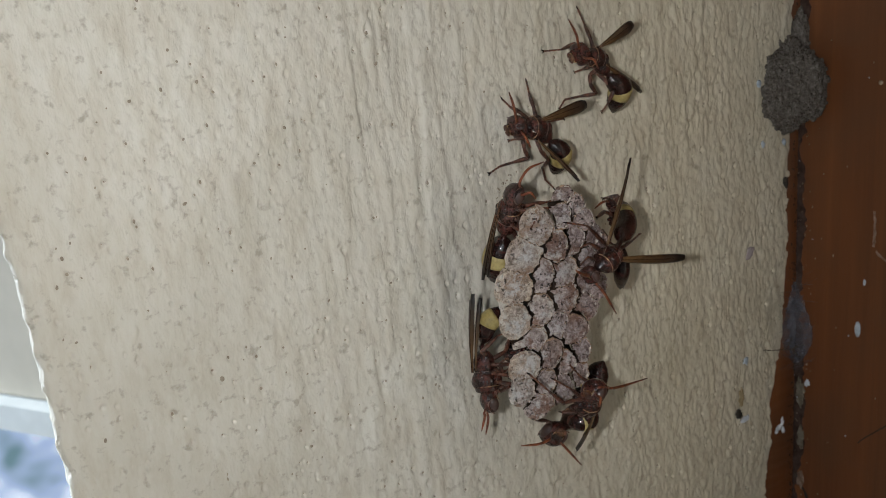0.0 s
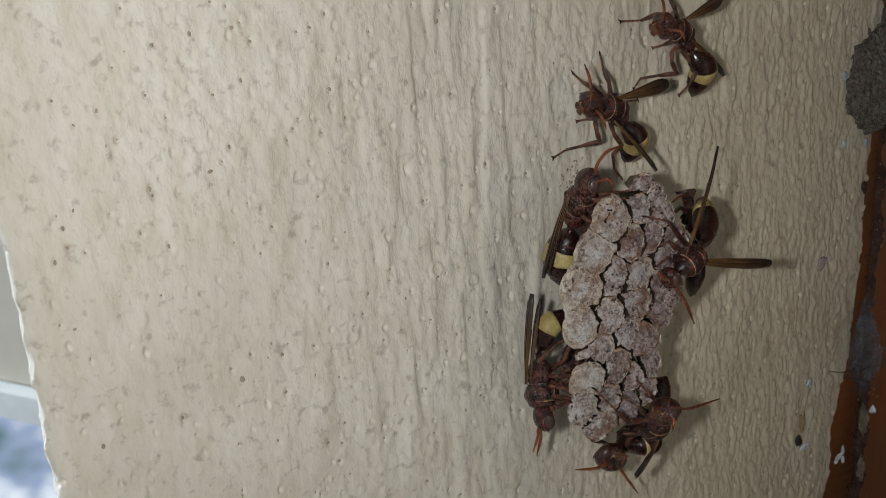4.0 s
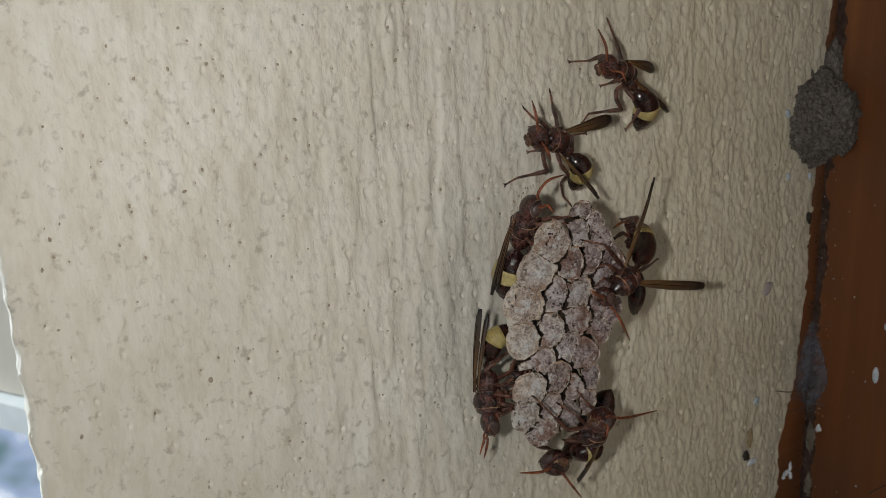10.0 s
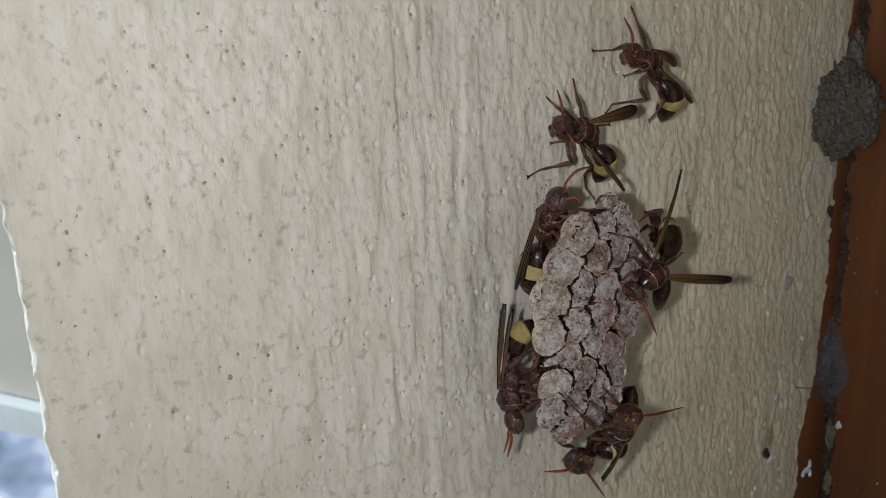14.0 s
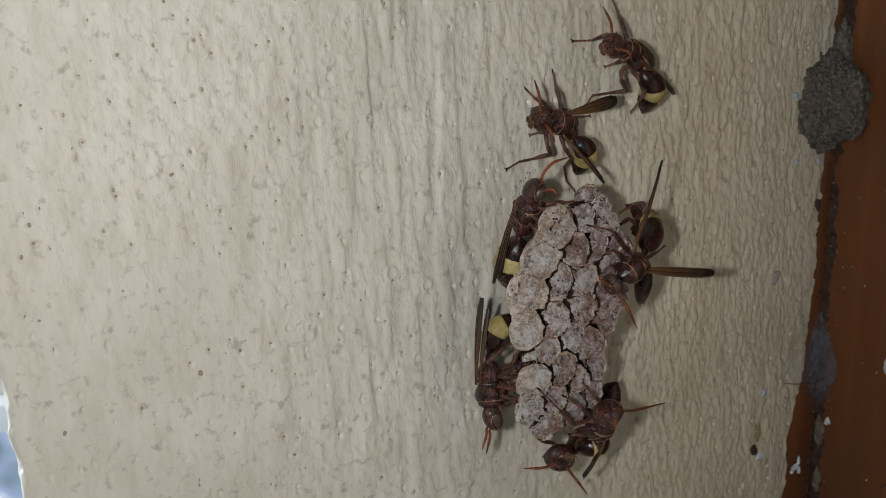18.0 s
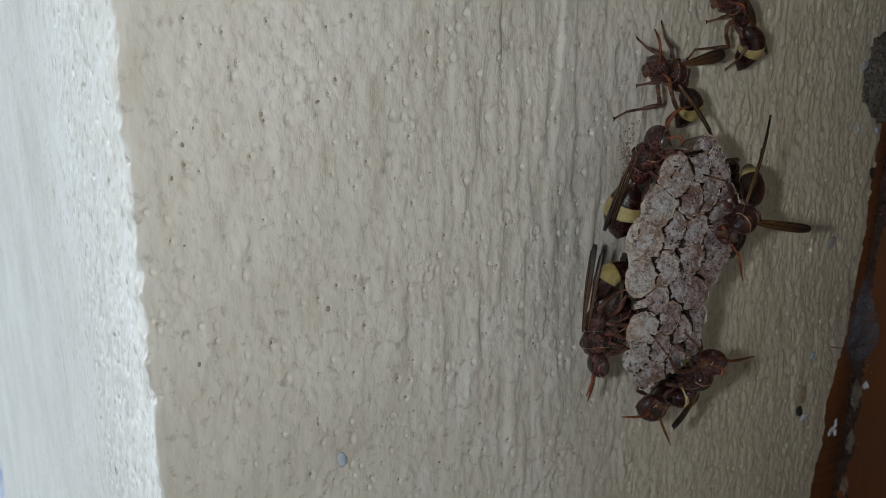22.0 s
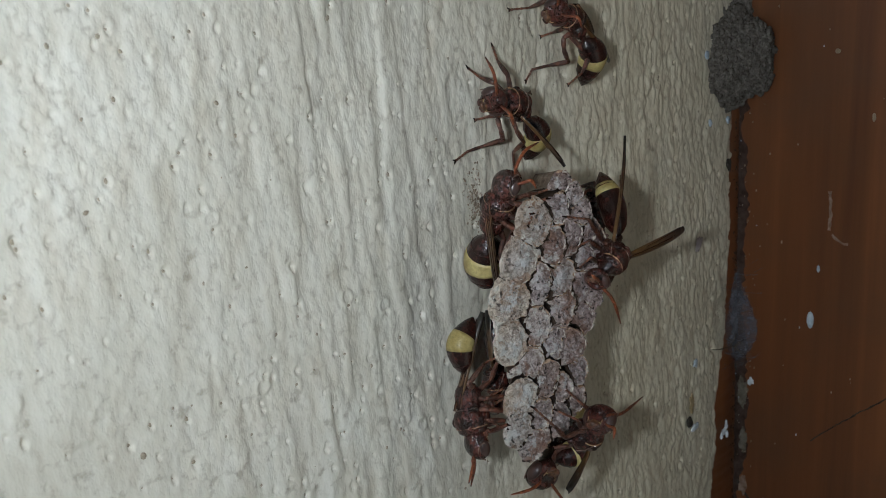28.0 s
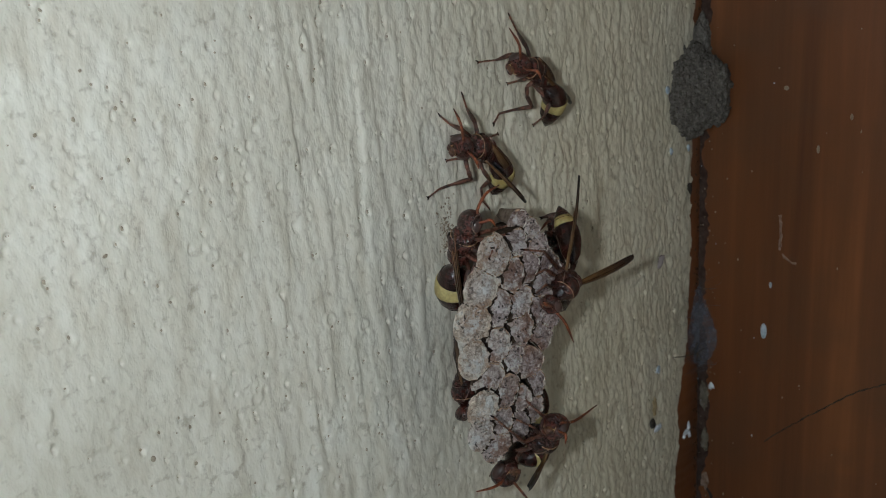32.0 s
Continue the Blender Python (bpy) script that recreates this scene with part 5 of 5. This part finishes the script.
        for k in (7, 18, 21):
            part("segment_rim", tube(bmesh.new(), [line[k] - (line[k + 1] - line[k]) * 0.16, line[k] + (line[k + 1] - line[k]) * 0.16], [R[k] * 1.016] * 2, 18, up, 0.94), M_BODY, wst)
        return wst
    gas = gaster()
    wings = []
    for (base, tip), ww, prof in zip(S["wing"], widths, profs):
        b, e = loc(base), loc(tip)
        nrm = upn if abs((e - b).normalized().dot(upn)) < 0.9 else side
        wg = part("wing", fold_blade(b * 0, e - b, ww * MM, nrm, prof), wing_material(int(round((e - b).length * 10000 / 5)) * 5), root, "smoky brown folded wing")
        wg.location = b
        for off, end in ((-0.5, 0.92), (-0.05, 0.80)):
            part("wing_vein", vein(b * 0, e - b, ww * MM, nrm, off, end), M_DARK, wg)
        wings.append(wg)
    return root, gas, wings


W = {}
W["A"] = wasp("A", "red-brown paper wasp standing on the wall beside the mud lump", (0.1, -1, 0.1), (1.6, 0.9), 0.95, 0.80, (PADDLE, STRAP), band=(12, 17))
W["B"] = wasp("B", "red-brown paper wasp standing on the wall above the nest, wings spread", (0.1, -1, 0.1), (1.75, 0.6), 0.95, 0.78, (PADDLE, STRAP))
W["C"] = wasp("C", "dark red paper wasp clinging to the nest side, head up", (-1, -0.25, 0.1), (0.8, 0.6), 1.16, 1.06, band=(9, 15), skull=1.06)
W["D"] = wasp("D", "dark red paper wasp clinging to the nest side, head down", (-1, -0.3, 0.05), (0.95, 0.65), 1.25, 0.74, skull=1.0)
W["E"] = wasp("E", "paper wasp on the nest edge with both wings spread wide", (0.55, -0.8, 0.1), (0.9, 1.35), 0.88, 0.66, (SPIKE, STRAP), band=(16, 20), skull=1.15)
W["F"] = wasp("F", "paper wasp half hidden behind the upper nest edge", (0.9, -0.3, 0.1), (0.9,), 0.78, 0.5, banded=False, skull=0.95)
W["G"] = wasp("G", "paper wasp gripping the lower nest edge, head turned up", (0.75, -0.45, -0.5), skull=1.35)
W["H"] = wasp("H", "paper wasp peering from under the nest's lower end", (0.3, 0.6, -0.5), skull=1.45)
W["I"] = wasp("I", "paper wasp mostly hidden behind the nest", (-0.9, 0.3, 0.0), (1.6,), 0.92, 0.62, banded=False, skull=1.0)


# ---- the phone's own light, which lights the wall from beside the lens ----
def build_phone_light():
    m, t, b = material("led_glow", 0.5)
    b.inputs["Emission Color"].default_value = (1.0, 0.965, 0.885, 1)
    b.inputs["Emission Strength"].default_value = 1620.0
    case = plain("black_plastic", (0.015, 0.015, 0.016), (0.03, 0.03, 0.032), 0.5, 900)
    bm = bmesh.new()
    tube(bm, [Vector((0, 0, 0.0030)), Vector((0, 0, 0.0004)), Vector((0, 0, 0.0001))], [0.0034, 0.0034, 0.0031], 32)
    ob = link("phone_light", bm, case)
    bm = bmesh.new()
    tube(bm, [Vector((0, 0, 0.0002)), Vector((0, 0, -0.0001)), Vector((0, 0, -0.0003))], [0.0025, 0.0025, 0.0021], 32)
    part("led", bm, m, ob, "small round white glowing led")
    return tagged(ob, "small round phone light with a glowing white led", "light")


PHONE_LIGHT = build_phone_light()


# ---- movement ----
def swing(ob, turns):
    """Turn a part about its root: rows of seconds and the way in which it points."""
    first = Vector(turns[0][1]).normalized()
    at = Matrix.Translation(ob.location)
    walk(ob, [(t, at @ first.rotation_difference(Vector(w).normalized()).to_matrix().to_4x4()) for t, w in turns])


def way(a, b):
    return Vector(b) - Vector(a)


def motions():
    # the light is carried with the phone, 15 mm beside its lens, turned a little inwards
    walk(PHONE_LIGHT, [(t, look(eye, target, roll) @ pose(-0.015, 0, 0, 0, -33, 0)) for t, eye, target, roll in PATH])
    # both wasps on the nest side drop their abdomens clear of their wings
    for key, t0, t1 in (("C", 25.05, 25.35), ("D", 25.15, 25.6)):
        S, (root, gas, wings) = SPEC[key], W[key]
        one, two = way(S["gbase"], S["gtip"]), way(S["gbase"], S["gtip2"])
        swing(gas, [(0, one), (t0, one), (t1, two), (32, two)])
        for k, (wg, (base, tip)) in enumerate(zip(wings, S["wing"])):
            one, two = way(base, tip), way(base, S["wingto"])
            # the one that leaves opens a wing first
            three = Vector((-8.4, 1.4, 10.6)) if key == "D" and k == 0 else two
            swing(wg, [(0, one), (t0, one), (t1, two), (30.1, two), (30.3, three), (32, three)])
    # the spread wing lifts
    S, (root, gas, wings) = SPEC["E"], W["E"]
    base, tip = S["wing"][1]
    one, two = way(base, tip), way(base, S["wingto"])
    swing(wings[1], [(0, one), (25.05, one), (25.4, two), (32, two)])
    one, two = way(S["gbase"], S["gtip"]), way(S["gbase"], (24.5, -9.0, 26.7))
    swing(gas, [(0, one), (25.05, one), (25.4, two), (32, two)])
    # of the two on the wall, one lets a raised wing sink slowly
    swing(W["A"][2][0], [(0, (6.3, 0, 2.6)), (3.4, (6.2, 0.3, 2.2)), (5.6, (6.0, 0.8, 1.6)), (7.8, (5.9, 1.0, 0.8)), (9.0, (5.9, 1.5, -0.7)), (12.0, (5.6, 2.0, -1.8)), (15.4, (5.5, 2.0, -2.4)), (17.6, (5.3, 2.0, -3.3)), (19.0, (5.2, 2.0, -4.2)), (22.0, (5.3, 1.7, -5.2)), (32, (5.3, 1.7, -5.2))])
    # the other folds its wing in two steps
    S, (root, gas, wings) = SPEC["B"], W["B"]
    base, tip = S["wing"][0]
    one, two = way(base, tip), way(base, S["gmid"]) + Vector((0.6, -0.6, 0))
    half = one.normalized() * 0.45 + two.normalized() * 0.55 + Vector((0, 0.5, 0))
    swing(wings[0], [(0, one), (24.6, one), (24.95, half), (28.55, half), (28.95, two), (32, two)])
    # one wasp turns, takes off and is gone
    root = W["D"][0]
    home = root.matrix_world.copy()

    def off(x, y, z, rz=0.0, rx=0.0):
        return Matrix.Translation(Vector((x, y, z)) * MM) @ home @ pose(0, 0, 0, rx, 0, rz)
    walk(root, [(0, home), (29.9, home), (30.1, off(0.2, -0.5, 1.2, 10)), (30.3, off(-0.2, -2.0, 2.3, 30)), (30.42, off(0.0, -3.0, 1.8, 38)), (30.5, off(-1, -5, -2, 45, 10)), (30.6, off(-14, -18, -44, 60, 30)), (30.8, off(-60, -60, -120, 70, 30)), (31.2, off(-220, -160, -260, 70, 20)), (32, off(-500, -260, -320, 70, 20))])


motions()
